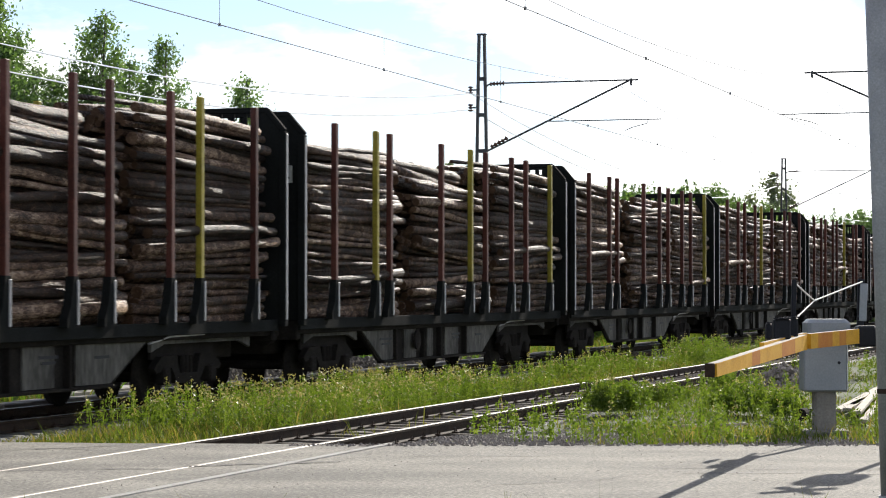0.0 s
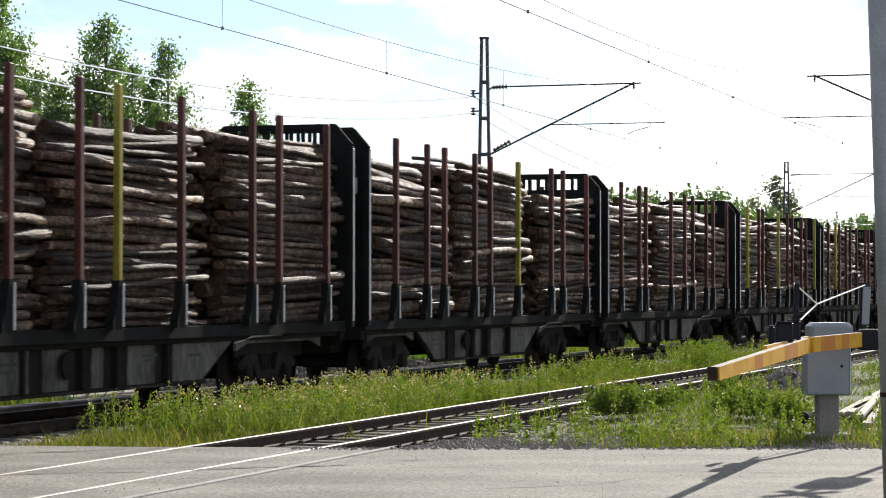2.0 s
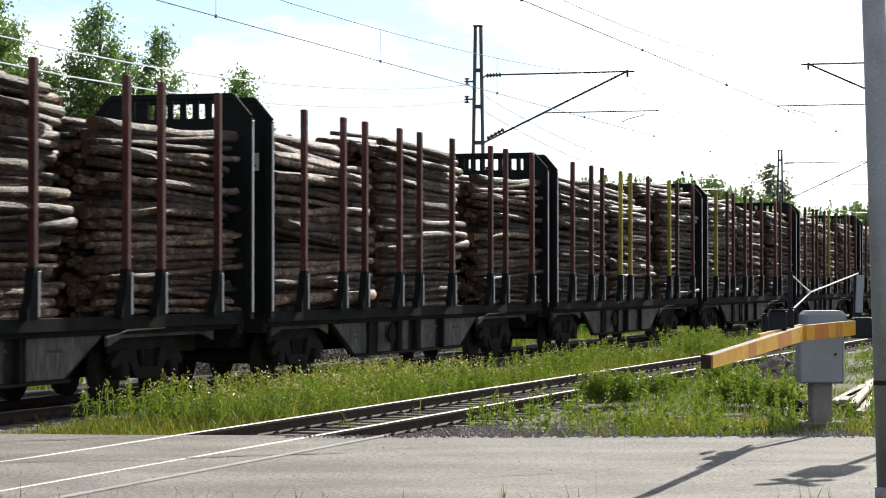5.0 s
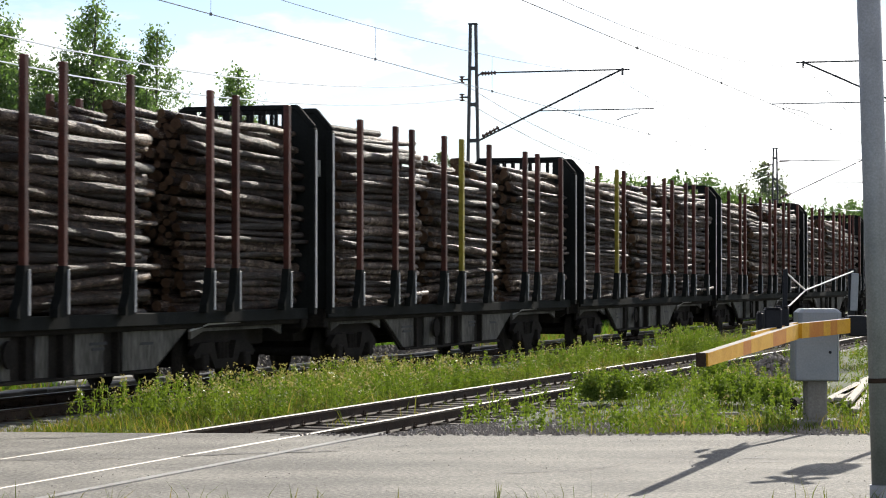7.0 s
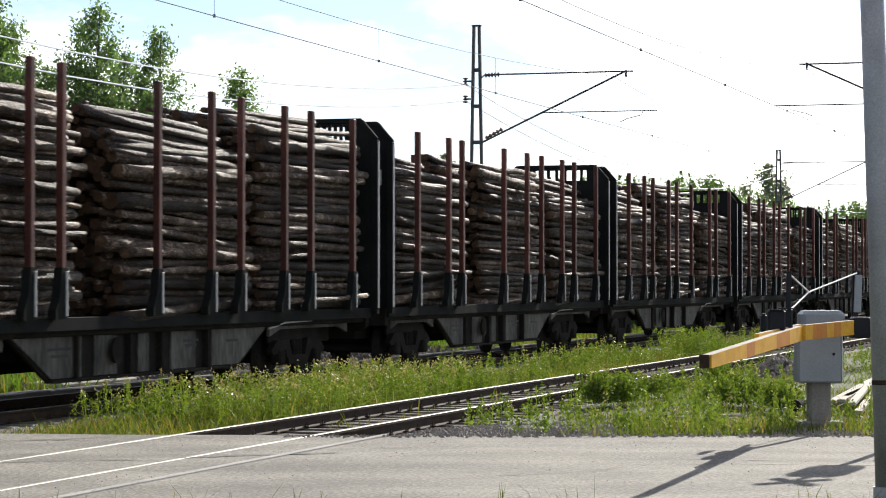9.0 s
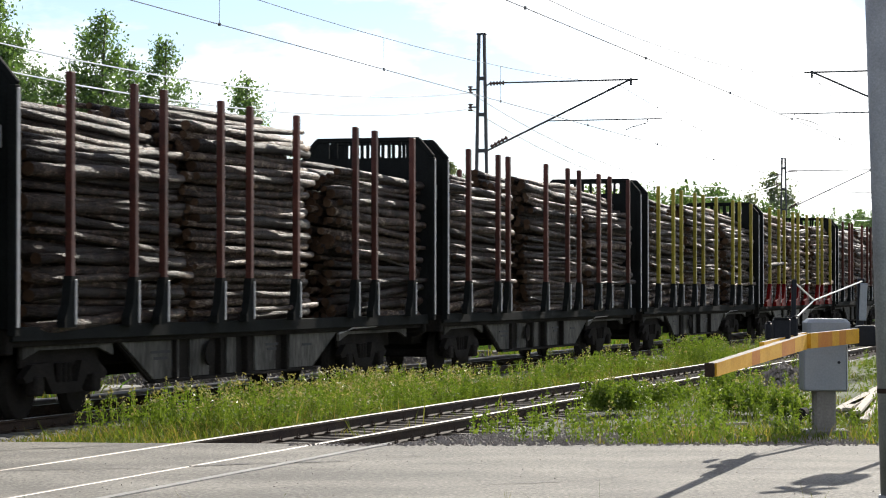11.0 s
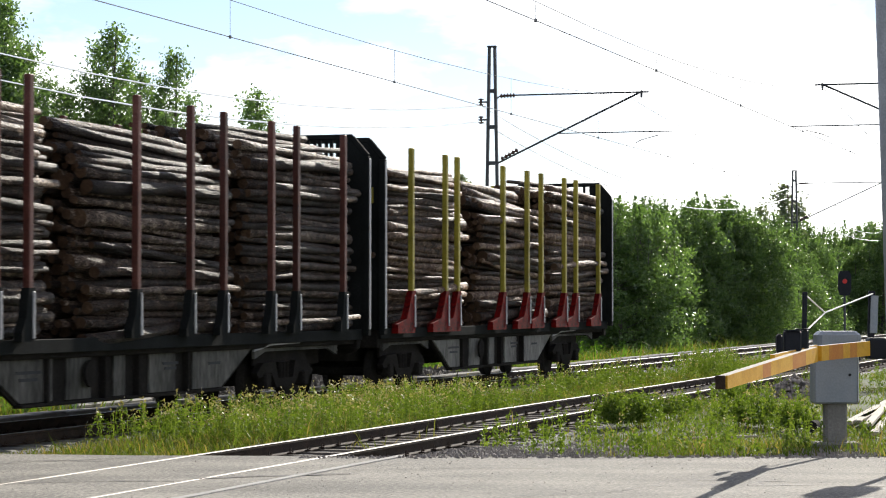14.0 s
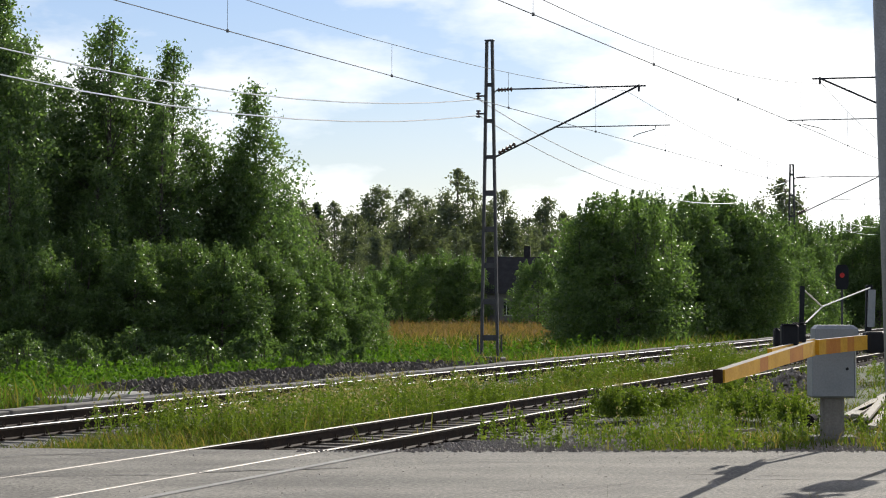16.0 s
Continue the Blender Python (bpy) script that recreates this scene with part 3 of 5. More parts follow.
def mast(s, d, side, height, label):
    """A lattice mast; its arm reaches side (-1 nearer, +1 farther) over its track. In its own space y is that way."""
    ob = thing("catenary_mast", on_track(s, d, -0.2), label, "catenary mast", "overhead line masts")
    top, base = 0.085, 0.26
    for y in (-1, 1):
        b = Build()
        b.bar((0, y * base, 0.2), (0, y * top, height + 0.2), 0.12, 0.085, 0, 0.01)
        part("mast_leg", b, [MAST_STEEL], ob)
    z = 0.75
    while z < height - 0.2:
        w = base + (top - base) * z / height
        part("batten", Build().box((0, 0, z), (0.05, 2 * w, 0.17 if z < 6 else 0.12), None, 0, 0.008), [MAST_STEEL], ob)
        z += 1.12
    part("cap", Build().box((0, 0, height + 0.22), (0.16, 2 * top + 0.12, 0.05), None, 0, 0.01), [MAST_STEEL], ob)
    part("foundation", Build().box((0, 0, 0.04), (0.6, 0.9, 0.24), None, 0, 0.04), [STONE], ob, "concrete mast footing")
    for x in (-0.38, 0.38):
        part("anchor_bolt", Build().tube([(0, x, 0.3), (0, x, 0.85)], 0.03, 6), [MAST_STEEL], ob)
    zt, zb = 8.24 + 0.2, 6.12 + 0.2
    reach = 4.95
    # top tube, strut, steady tube
    insulator((0, side * 0.25, zt - 0.02), (0, side * 0.75, zt), ob)
    part("top_tube", Build().tube([(0, side * 0.1, zt - 0.12), (0, side * 0.28, zt), (0, side * reach, zt)], 0.026, 6), [MAST_STEEL], ob)
    insulator((0, side * 0.28, zb + 0.14), (0, side * 0.85, zb + 0.44), ob)
    part("strut", Build().tube([(0, side * 0.12, zb), (0, side * (reach - 0.2), zt + 0.02)], 0.032, 6), [MAST_STEEL], ob)
    zs = 7.03 + 0.2
    ys = 0.12 + (reach - 0.32) * (zs - zb) / (zt - zb)
    part("steady_tube", Build().tube([(0, side * ys, zs), (0, side * (reach + 0.75), zs)], 0.018, 6), [MAST_STEEL], ob)
    part("steady_arm", Build().tube([(0, side * (reach + 0.3), zs), (0, side * (reach + 0.28), zs - 0.12), (0, side * (reach - 0.2), zs - 0.24), (0, side * (reach - 0.4), zs - 0.33)], 0.013, 5), [MAST_STEEL], ob)
    part("clamp", Build().box((0, side * (reach - 0.22), zt - 0.06), (0.08, 0.06, 0.22), None, 0, 0.01), [MAST_STEEL], ob)
    if side < 0:
        for zz in (8.25, 7.7):
            part("bracket", Build().bar((0, 0.1, zz), (0, 0.34, zz), 0.05), [MAST_STEEL], ob)
            insulator((0, 0.36, zz - 0.13), (0, 0.36, zz + 0.13), ob, 3, 0.09)
    return ob


def mast_s(k, first=MAST_S):
    """Where the k-th mast stands along the line."""
    return first + (56.8 if k < 0 else 59.0) * k


for k_ in range(-1, 4):
    mast(mast_s(k_), MAST_D, -1, 9.75 if k_ < 1 else 8.9, "grey steel lattice mast with a cantilever arm over the main line")
for k_ in range(0, 3):
    mast(mast_s(k_, SIDE_MAST_S), SIDE_MAST_D, 1, 9.0, "grey steel lattice mast with a cantilever arm over the siding")


def wire(name, pts, r, mat, label):
    return solid(name, Build().tube(pts, r, 5), [mat], None, label, "wire", "overhead wires")


def sagging(p, q, sag, n=14):
    p, q = Vector(p), Vector(q)
    return [p.lerp(q, i / n) - Vector((0, 0, sag * 4 * (i / n) * (1 - i / n))) for i in range(n + 1)]


def overhead(center, s0, stagger, sag):
    """Contact wire, carrying cable and droppers, span by span."""
    for k in range(-1, 3):
        a, b = mast_s(k, s0), mast_s(k + 1, s0)
        da, db = center + stagger * (-1) ** k, center - stagger * (-1) ** k
        eq = thing("overhead_line", Matrix.Identity(4), "thin overhead contact wire hung on droppers above the track", "wire", "overhead wires")
        part("contact_wire", Build().tube([track(a, da, CONTACT), track(b, db, CONTACT)], 0.0095, 5), [WIRE], eq)
        carry = sagging(track(a, da, CATENARY), track(b, db, CATENARY), sag)
        part("carrying_cable", Build().tube(carry, 0.007, 5), [WIRE], eq)
        for i in range(6):
            t = (i + 0.58) / 6
            p = track(a, da, CONTACT).lerp(track(b, db, CONTACT), t)
            top = CATENARY - sag * 4 * t * (1 - t)
            part("dropper", Build().tube([p, (p.x, p.y, top)], 0.0055, 4), [WIRE], eq)
            part("dropper_clip", Build().box(p, (0.05, 0.03, 0.06), None, 0, 0.005), [WIRE], eq)


overhead(MAIN, MAST_S, 0.05, 0.85)
overhead(SIDE, SIDE_MAST_S, -0.1, 1.2)
for z_, sag_ in ((7.95, 1.5), (7.45, 1.5)):
    for k_ in range(-1, 3):
        a_, b_ = mast_s(k_), mast_s(k_ + 1)
        wire("feeder_cable", sagging(track(a_, MAST_D + 0.36, z_), track(b_, MAST_D + 0.36, z_), sag_), 0.017, ALU, "bright aluminium feeder cable sagging between the masts")


# cable trough with concrete lids beyond the main line
def cable_trough():
    ob = thing("cable_trough", on_track(0, 18.75), "pale concrete cable trough beside the main line", "cable trough")
    ob["kind"] = "structure"
    lid = Build().box((0, 0, 0), (0.97, 0.36, 0.12), None, 0, 0.015).mesh("lid", [DULL_CONCRETE])
    s = 20.0
    while s < 130:
        o = part("lid", lid, None, ob)
        o.location = (s, 0.02 * math.sin(s * 3), -0.09 + 0.01 * math.sin(s * 5))
        s += 1.0
    return ob


cable_trough()
slab = solid("concrete_slab", Build().box((0, 0, 0), (3.3, 0.9, 0.16), None, 0, 0.03), [CONCRETE], on_track(42.3, 19.85, -0.08), "pale concrete slab lying beside the track", "slab")


# ---------------------------------------------------------------- trees
def leaf_cloud(centers, spread, count, size, flat=1.0, lie=0.0):
    """Pointed leaves about the centres: corners and faces. lie: how far they face outward from their clump."""
    n = len(centers) * count
    c = np.repeat(np.array(centers), count, 0)
    s = np.repeat(np.array(spread), count)
    off = rng.normal(0, 1, (n, 3))
    off /= np.maximum(np.linalg.norm(off, axis=1)[:, None], 1e-6)
    face = off * lie + np.array([0, 0, 0.35 * lie]) + rng.normal(0, 0.6, (n, 3))
    off *= (rng.random(n) ** (0.6 - 0.25 * lie) * 1.25)[:, None]
    off[:, 2] *= flat
    p = c + off * s[:, None]
    a = np.cross(face, rng.normal(0, 1, (n, 3)))
    a /= np.maximum(np.linalg.norm(a, axis=1)[:, None], 1e-6)
    b = np.cross(a, face)
    b /= np.maximum(np.linalg.norm(b, axis=1)[:, None], 1e-6)
    sz = size * rng.uniform(0.6, 1.4, n)[:, None]
    v = np.empty((n, 4, 3))
    v[:, 0], v[:, 1], v[:, 2], v[:, 3] = p - a * sz, p + b * sz * 0.55, p + a * sz, p - b * sz * 0.55
    f = (np.arange(n)[:, None] * 4 + np.arange(4)).tolist()
    return v.reshape(-1, 3).tolist(), f


def tree_meshes(height, radius, first, shape, clumps, leaves, size, leaf, seed, trunk_r=None):
    """Trunk with limbs, and a crown of leaf clumps carried at the limbs' ends."""
    r = random.Random(seed)
    tb = Build()
    trunk_r = trunk_r or height * 0.012
    lean = (r.uniform(-0.04, 0.04) * height, r.uniform(-0.04, 0.04) * height)
    spine = [Vector((lean[0] * t * t + 0.1 * math.sin(t * 5 + seed), lean[1] * t * t, height * t)) for t in [i / 8 for i in range(9)]]
    tb.tube(spine, [trunk_r * (1.15 - t) for t in [i / 8 for i in range(9)]], 7)
    centers, spread = [], []
    shoots = [(0.0, 0.0, 1.0)] + [(r.uniform(-0.5, 0.5) * radius, r.uniform(-0.5, 0.5) * radius, r.uniform(0.72, 0.97)) for _ in range(5)]
    for i in range(clumps):
        t = first + (1 - first) * ((i + r.random()) / clumps)
        u = (t - first) / (1 - first)
        if shape == "cone":
            w = radius * (1 - u) ** 0.8
        elif shape == "bush":
            w = radius * math.sqrt(max(0.02, 1 - ((u - 0.3) / 0.7) ** 2 if u > 0.3 else 1))
        else:
            w = radius * (math.sin(math.pi * min(1, 0.14 + u * 0.62)) ** 0.8 if u < 0.55 else 0.98 * max(0.0, (1 - u) / 0.45) ** 0.9 + 0.05)
        a = r.uniform(0, 2 * math.pi)
        q = w * math.sqrt(r.uniform(0.1, 1.0)) * r.uniform(0.7, 1.25)
        if shape == "bush":
            q = w * r.uniform(0.35, 1.0) ** 0.5 * r.uniform(0.85, 1.12)
        k = min(7, int(t * 8))
        base = spine[k].lerp(spine[k + 1], t * 8 - k)
        end = base + Vector((math.cos(a) * q, math.sin(a) * q, r.uniform(-0.1, 0.35) * q))
        if shape == "bush":
            # each side grows to its own height
            end.z *= 0.86 + 0.10 * math.sin(2 * a + seed) + 0.07 * math.sin(5 * a + seed * 2)
        if shape == "oval" and u > 0.5:
            # the top breaks up into separate upright shoots
            sx, sy, top = shoots[i % 6]
            v_ = r.random() ** 1.3
            zz = height * (first + (1 - first) * 0.5 + (top - first - (1 - first) * 0.5) * v_)
            rr = (0.10 + 0.30 * (1 - v_)) * radius * r.random()
            end = spine[6] + Vector((sx + math.cos(a) * rr, sy + math.sin(a) * rr, zz - spine[6].z))
            if i % 3 == 0 and i < clumps - 6:
                end = base + Vector((math.cos(a) * q, math.sin(a) * q, 0))
        root = spine[max(0, k - 1)].lerp(base, 0.5)
        if i % 6 == 0:
            mid = root.lerp(end, 0.55) + Vector((0, 0, 0.08 * q))
            tb.tube([root, mid, end], [trunk_r * 0.35 * (1.1 - t), trunk_r * 0.2 * (1.1 - t), 0.008], 4)
        centers.append(tuple(end))
        if shape == "bush":
            spread.append((0.5 + 0.6 * r.random() ** 2) * (0.17 * radius + 0.12) * (1.1 - 0.35 * u))
        else:
            spread.append((0.35 + 0.75 * r.random() ** 2) * (0.30 * radius + 0.22) * (1.15 - 0.5 * u))
    v, f = leaf_cloud(centers, spread, leaves, size, 0.8, 0.55)
    if shape == "bush":
        # slender leafy shoots that rise out of the crown
        tips, wide = [], []
        for _ in range(16):
            a, q, up = r.uniform(0, 2 * math.pi), radius * r.uniform(0.05, 0.7), height * r.uniform(0.10, 0.26)
            foot = Vector((math.cos(a) * q, math.sin(a) * q, height * (0.82 - 0.28 * (q / radius) ** 2)))
            tip = foot + Vector((r.gauss(0, 0.12), r.gauss(0, 0.12), 1)) * up
            tb.tube([foot - Vector((0, 0, 0.5)), foot, tip], [0.02, 0.015, 0.005], 4)
            for k in range(18):
                tips.append(tuple(foot.lerp(tip, (k + r.random()) / 18)))
                wide.append((0.085 * radius + 0.05) * (1.15 - k / 18) * r.uniform(0.6, 1.2))
        w, g = leaf_cloud(tips, wide, 9, size, 1.0, 0.3)
        f += [tuple(i + len(v) for i in q) for q in g]
        v += w
    me = bpy.data.meshes.new("crown")
    me.from_pydata(v, [], f)
    me.materials.append(leaf)
    me.update()
    return tb.mesh("trunk", [TRUNK]), me


def plant_tree(name, meshes, x, y, turn, scale, label, category="tree", group="trees beyond the line"):
    ob = thing(name, pose(x, y, ground_z(x, y) - 0.05, 0, 0, turn) @ Matrix.Diagonal((scale, scale, scale, 1)), label, category, group)
    part("trunk", meshes[0], None, ob)
    part("crown", meshes[1], None, ob)
    return ob


def px_place(px, depth):
    """The ground place at a bearing, given as a share of the view's half width."""
    return px * 784 / 4375 * depth, depth


ASPEN = [tree_meshes(13.0, 2.3, 0.08, "oval", 620, 44, 0.070, LEAF_A, 11 + i) for i in range(3)]
BIRCH = [tree_meshes(10.0, 2.1, 0.06, "oval", 540, 44, 0.066, LEAF_A, 31 + i) for i in range(2)]
BUSH = [tree_meshes(6.4, 2.6, 0.03, "bush", 420, 80, 0.062, LEAF_B, 51 + i) for i in range(3)]
LOW = [tree_meshes(2.2, 1.4, 0.05, "bush", 110, 30, 0.065, LEAF_B, 71 + i) for i in range(2)]
FARTREE = [tree_meshes(16.4, 4.2, 0.10, "oval", 460, 26, 0.17, LEAF_HAZE, 91 + i) for i in range(3)]
ROUND = [tree_meshes(6.8, 2.9, 0.06, "bush", 360, 50, 0.09, LEAF_B, 141 + i) for i in range(2)]
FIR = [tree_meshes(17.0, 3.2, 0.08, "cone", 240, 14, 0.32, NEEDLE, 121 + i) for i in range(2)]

AS, BI, BU = "slender aspen with fluttering dark green leaves", "young birch with a loose pointed crown", "dense leafy willow bush at the field edge"
# bearing, depth, scale, kind
for px_, dep_, sc_, kind_ in [
    (-1.02, 92, 1.12, "a"), (-0.93, 96, 0.80, "a"), (-0.86, 99, 0.88, "a"), (-0.75, 98, 1.06, "a"), (-0.70, 101, 0.94, "a"), (-0.615, 99, 0.99, "a"), (-0.64, 96, 0.78, "a"), (-0.54, 100, 0.70, "a"),
    (-0.425, 100, 1.13, "b"), (-0.38, 103, 0.80, "b"), (-0.47, 104, 0.72, "b"), (-0.80, 93, 0.78, "b"), (-0.97, 90, 0.85, "b"),
    (-0.99, 95, 1.0, "a"), (-0.905, 98, 0.9, "a"), (-0.79, 101, 0.84, "a"), (-0.66, 97, 0.72, "b"), (-0.445, 99, 0.86, "b"),
]:
    x_, y_ = px_place(px_, dep_)
    set_ = ASPEN if kind_ == "a" else BIRCH
    plant_tree("tree", set_[int(abs(px_) * 100) % len(set_)], x_, y_, px_ * 700, sc_, AS if kind_ == "a" else BI)
for px_, dep_, sc_ in [(-1.0, 88, 0.8), (-0.9, 87, 0.72), (-0.8, 90, 0.8), (-0.7, 88, 0.72), (-0.6, 90, 0.76), (-0.5, 89, 0.7), (-0.41, 92, 0.72), (-0.33, 95, 0.72), (-0.26, 98, 0.66), (-0.2, 100, 0.56), (-0.29, 101, 0.7),
                       (0.39, 108, 1.12), (0.345, 113, 0.86), (0.43, 113, 1.02), (0.50, 116, 1.02), (0.56, 118, 1.1), (0.62, 122, 1.1), (0.68, 120, 1.0), (0.74, 128, 1.0), (0.80, 150, 1.1), (0.86, 172, 1.2), (0.93, 178, 1.3), (0.985, 172, 1.15), (1.05, 175, 1.25), (0.38, 116, 0.95), (0.47, 125, 1.2), (0.42, 111, 1.14), (0.60, 121, 1.2), (0.66, 124, 0.9)]:
    x_, y_ = px_place(px_, dep_)
    plant_tree("bush", BUSH[int(abs(px_) * 100) % 3], x_, y_, px_ * 900, sc_, BU, "bush", "bushes beyond the line")
for i_ in range(16):
    x_, y_ = px_place(-1.02 + i_ * 0.055 + 0.02 * math.sin(i_ * 9), 80 + 5 * math.sin(i_ * 3.3))
    plant_tree("shrub", LOW[i_ % 2], x_, y_, i_ * 77, 0.5 + 0.25 * math.sin(i_ * 5) ** 2, "low bright green shrub in the grass", "shrub", "low shrubs")

# far woods, their distance haze carried by the leaf and needle colours
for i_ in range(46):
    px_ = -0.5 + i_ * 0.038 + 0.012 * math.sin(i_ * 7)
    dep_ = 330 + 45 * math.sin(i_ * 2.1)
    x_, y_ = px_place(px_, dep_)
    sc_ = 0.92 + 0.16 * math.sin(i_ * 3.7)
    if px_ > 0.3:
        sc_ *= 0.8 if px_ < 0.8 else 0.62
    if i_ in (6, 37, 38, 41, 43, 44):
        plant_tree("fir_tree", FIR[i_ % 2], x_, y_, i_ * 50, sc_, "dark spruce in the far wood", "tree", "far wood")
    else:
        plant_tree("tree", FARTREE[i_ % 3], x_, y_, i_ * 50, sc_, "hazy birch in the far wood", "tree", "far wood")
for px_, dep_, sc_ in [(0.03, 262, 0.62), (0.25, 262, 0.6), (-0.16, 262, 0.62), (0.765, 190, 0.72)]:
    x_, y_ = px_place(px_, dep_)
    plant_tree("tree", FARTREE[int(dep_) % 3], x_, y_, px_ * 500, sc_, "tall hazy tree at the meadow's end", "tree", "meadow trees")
for px_, dep_, sc_ in [(-0.092, 236, 1.0), (-0.012, 232, 1.02), (0.045, 233, 0.98), (0.214, 222, 0.95), (-0.15, 228, 0.8)]:
    x_, y_ = px_place(px_, dep_)
    plant_tree("tree", ROUND[int(dep_) % 2], x_, y_, px_ * 500, sc_, "rounded dark green tree at the meadow's end", "tree", "meadow trees")


# ---------------------------------------------------------------- farmhouse
def house():
    x, y = px_place(0.184, 236)
    ob = thing("house", pose(x, y, -0.9, 0, 0, -6), "grey house with a steep dark roof behind trees", "house")
    part("wall", Build().box((0, 0, 1.6), (6.6, 7, 3.2), None, 0, 0.02), [HOUSE_WALL], ob)
    part("roof", Build().add([(-3.6, -3.9, 3.0), (3.6, -3.9, 3.0), (3.6, 3.9, 3.0), (-3.6, 3.9, 3.0), (-3.6, 0, 6.5), (3.6, 0, 6.5)], [(0, 1, 5, 4), (2, 3, 4, 5), (3, 0, 4), (1, 2, 5), (3, 2, 1, 0)]), [ROOF], ob, "steep dark roof")
    part("chimney", Build().box((0.25, 0.2, 6.9), (0.6, 0.6, 1.3), None, 0, 0.03), [ROOF], ob)
    for wx in (-1.45, -0.75):
        w = part("window", Build().box((wx, -3.52, 1.6), (0.5, 0.06, 1.2), None, 0, 0.01), [BLACK], ob)
        part("window_frame", Build().box((wx, -3.56, 1.6), (0.06, 0.05, 1.2), None, 0, 0.01), [WHITE], w)
        part("sill", Build().box((wx, -3.6, 0.97), (0.6, 0.16, 0.06), None, 0, 0.01), [WHITE], w)
    return ob


house()


# ---------------------------------------------------------------- level crossing gear
def at(px, py, depth):
    """The place seen in that direction of the clip's last moment, at a depth."""
    return Vector(((px - 784) / 4375 * depth, depth, EYE - (py - 525) / 4375 * depth))


def on_ground(px, py, z=-0.15):
    return at(px, py, (EYE - z) * 4375 / (py - 525))


def barrier():
    ob = thing("barrier_machine", pose(5.05, 32.0, 0.0), "grey barrier machine on a concrete post beside the road", "barrier machine")
    part("footing", Build().box((0, 0, -0.04), (0.58, 0.6, 0.14), None, 0, 0.02), [DULL_CONCRETE], ob, "concrete footing plate")
    part("post", Build().box((-0.02, 0, 0.28), (0.28, 0.28, 0.56), None, 0, 0.03), [DULL_CONCRETE], ob, "concrete post")
    body = part("cabinet", Build().box((-0.03, 0, 0.87), (0.56, 0.45, 0.68), None, 0, 0.02), [CABINET], ob)
    part("lid", Build().box((0.02, 0.05, 1.33), (0.56, 0.5, 0.26), None, 0, 0.05), [CABINET], ob, "pale rounded cabinet hood")
    part("hinge", Build().box((0.28, -0.1, 1.12), (0.03, 0.06, 0.08), None, 0, 0.005), [BLACK], body)
    part("edge_seal", Build().box((0.253, -0.2, 0.85), (0.012, 0.05, 0.62), None, 0, 0.004), [WHITE], body)
    part("lock", Build().tube([(0.14, -0.22, 0.9), (0.14, -0.24, 0.9)], 0.02, 8), [BLACK], body)
    return ob


barrier()


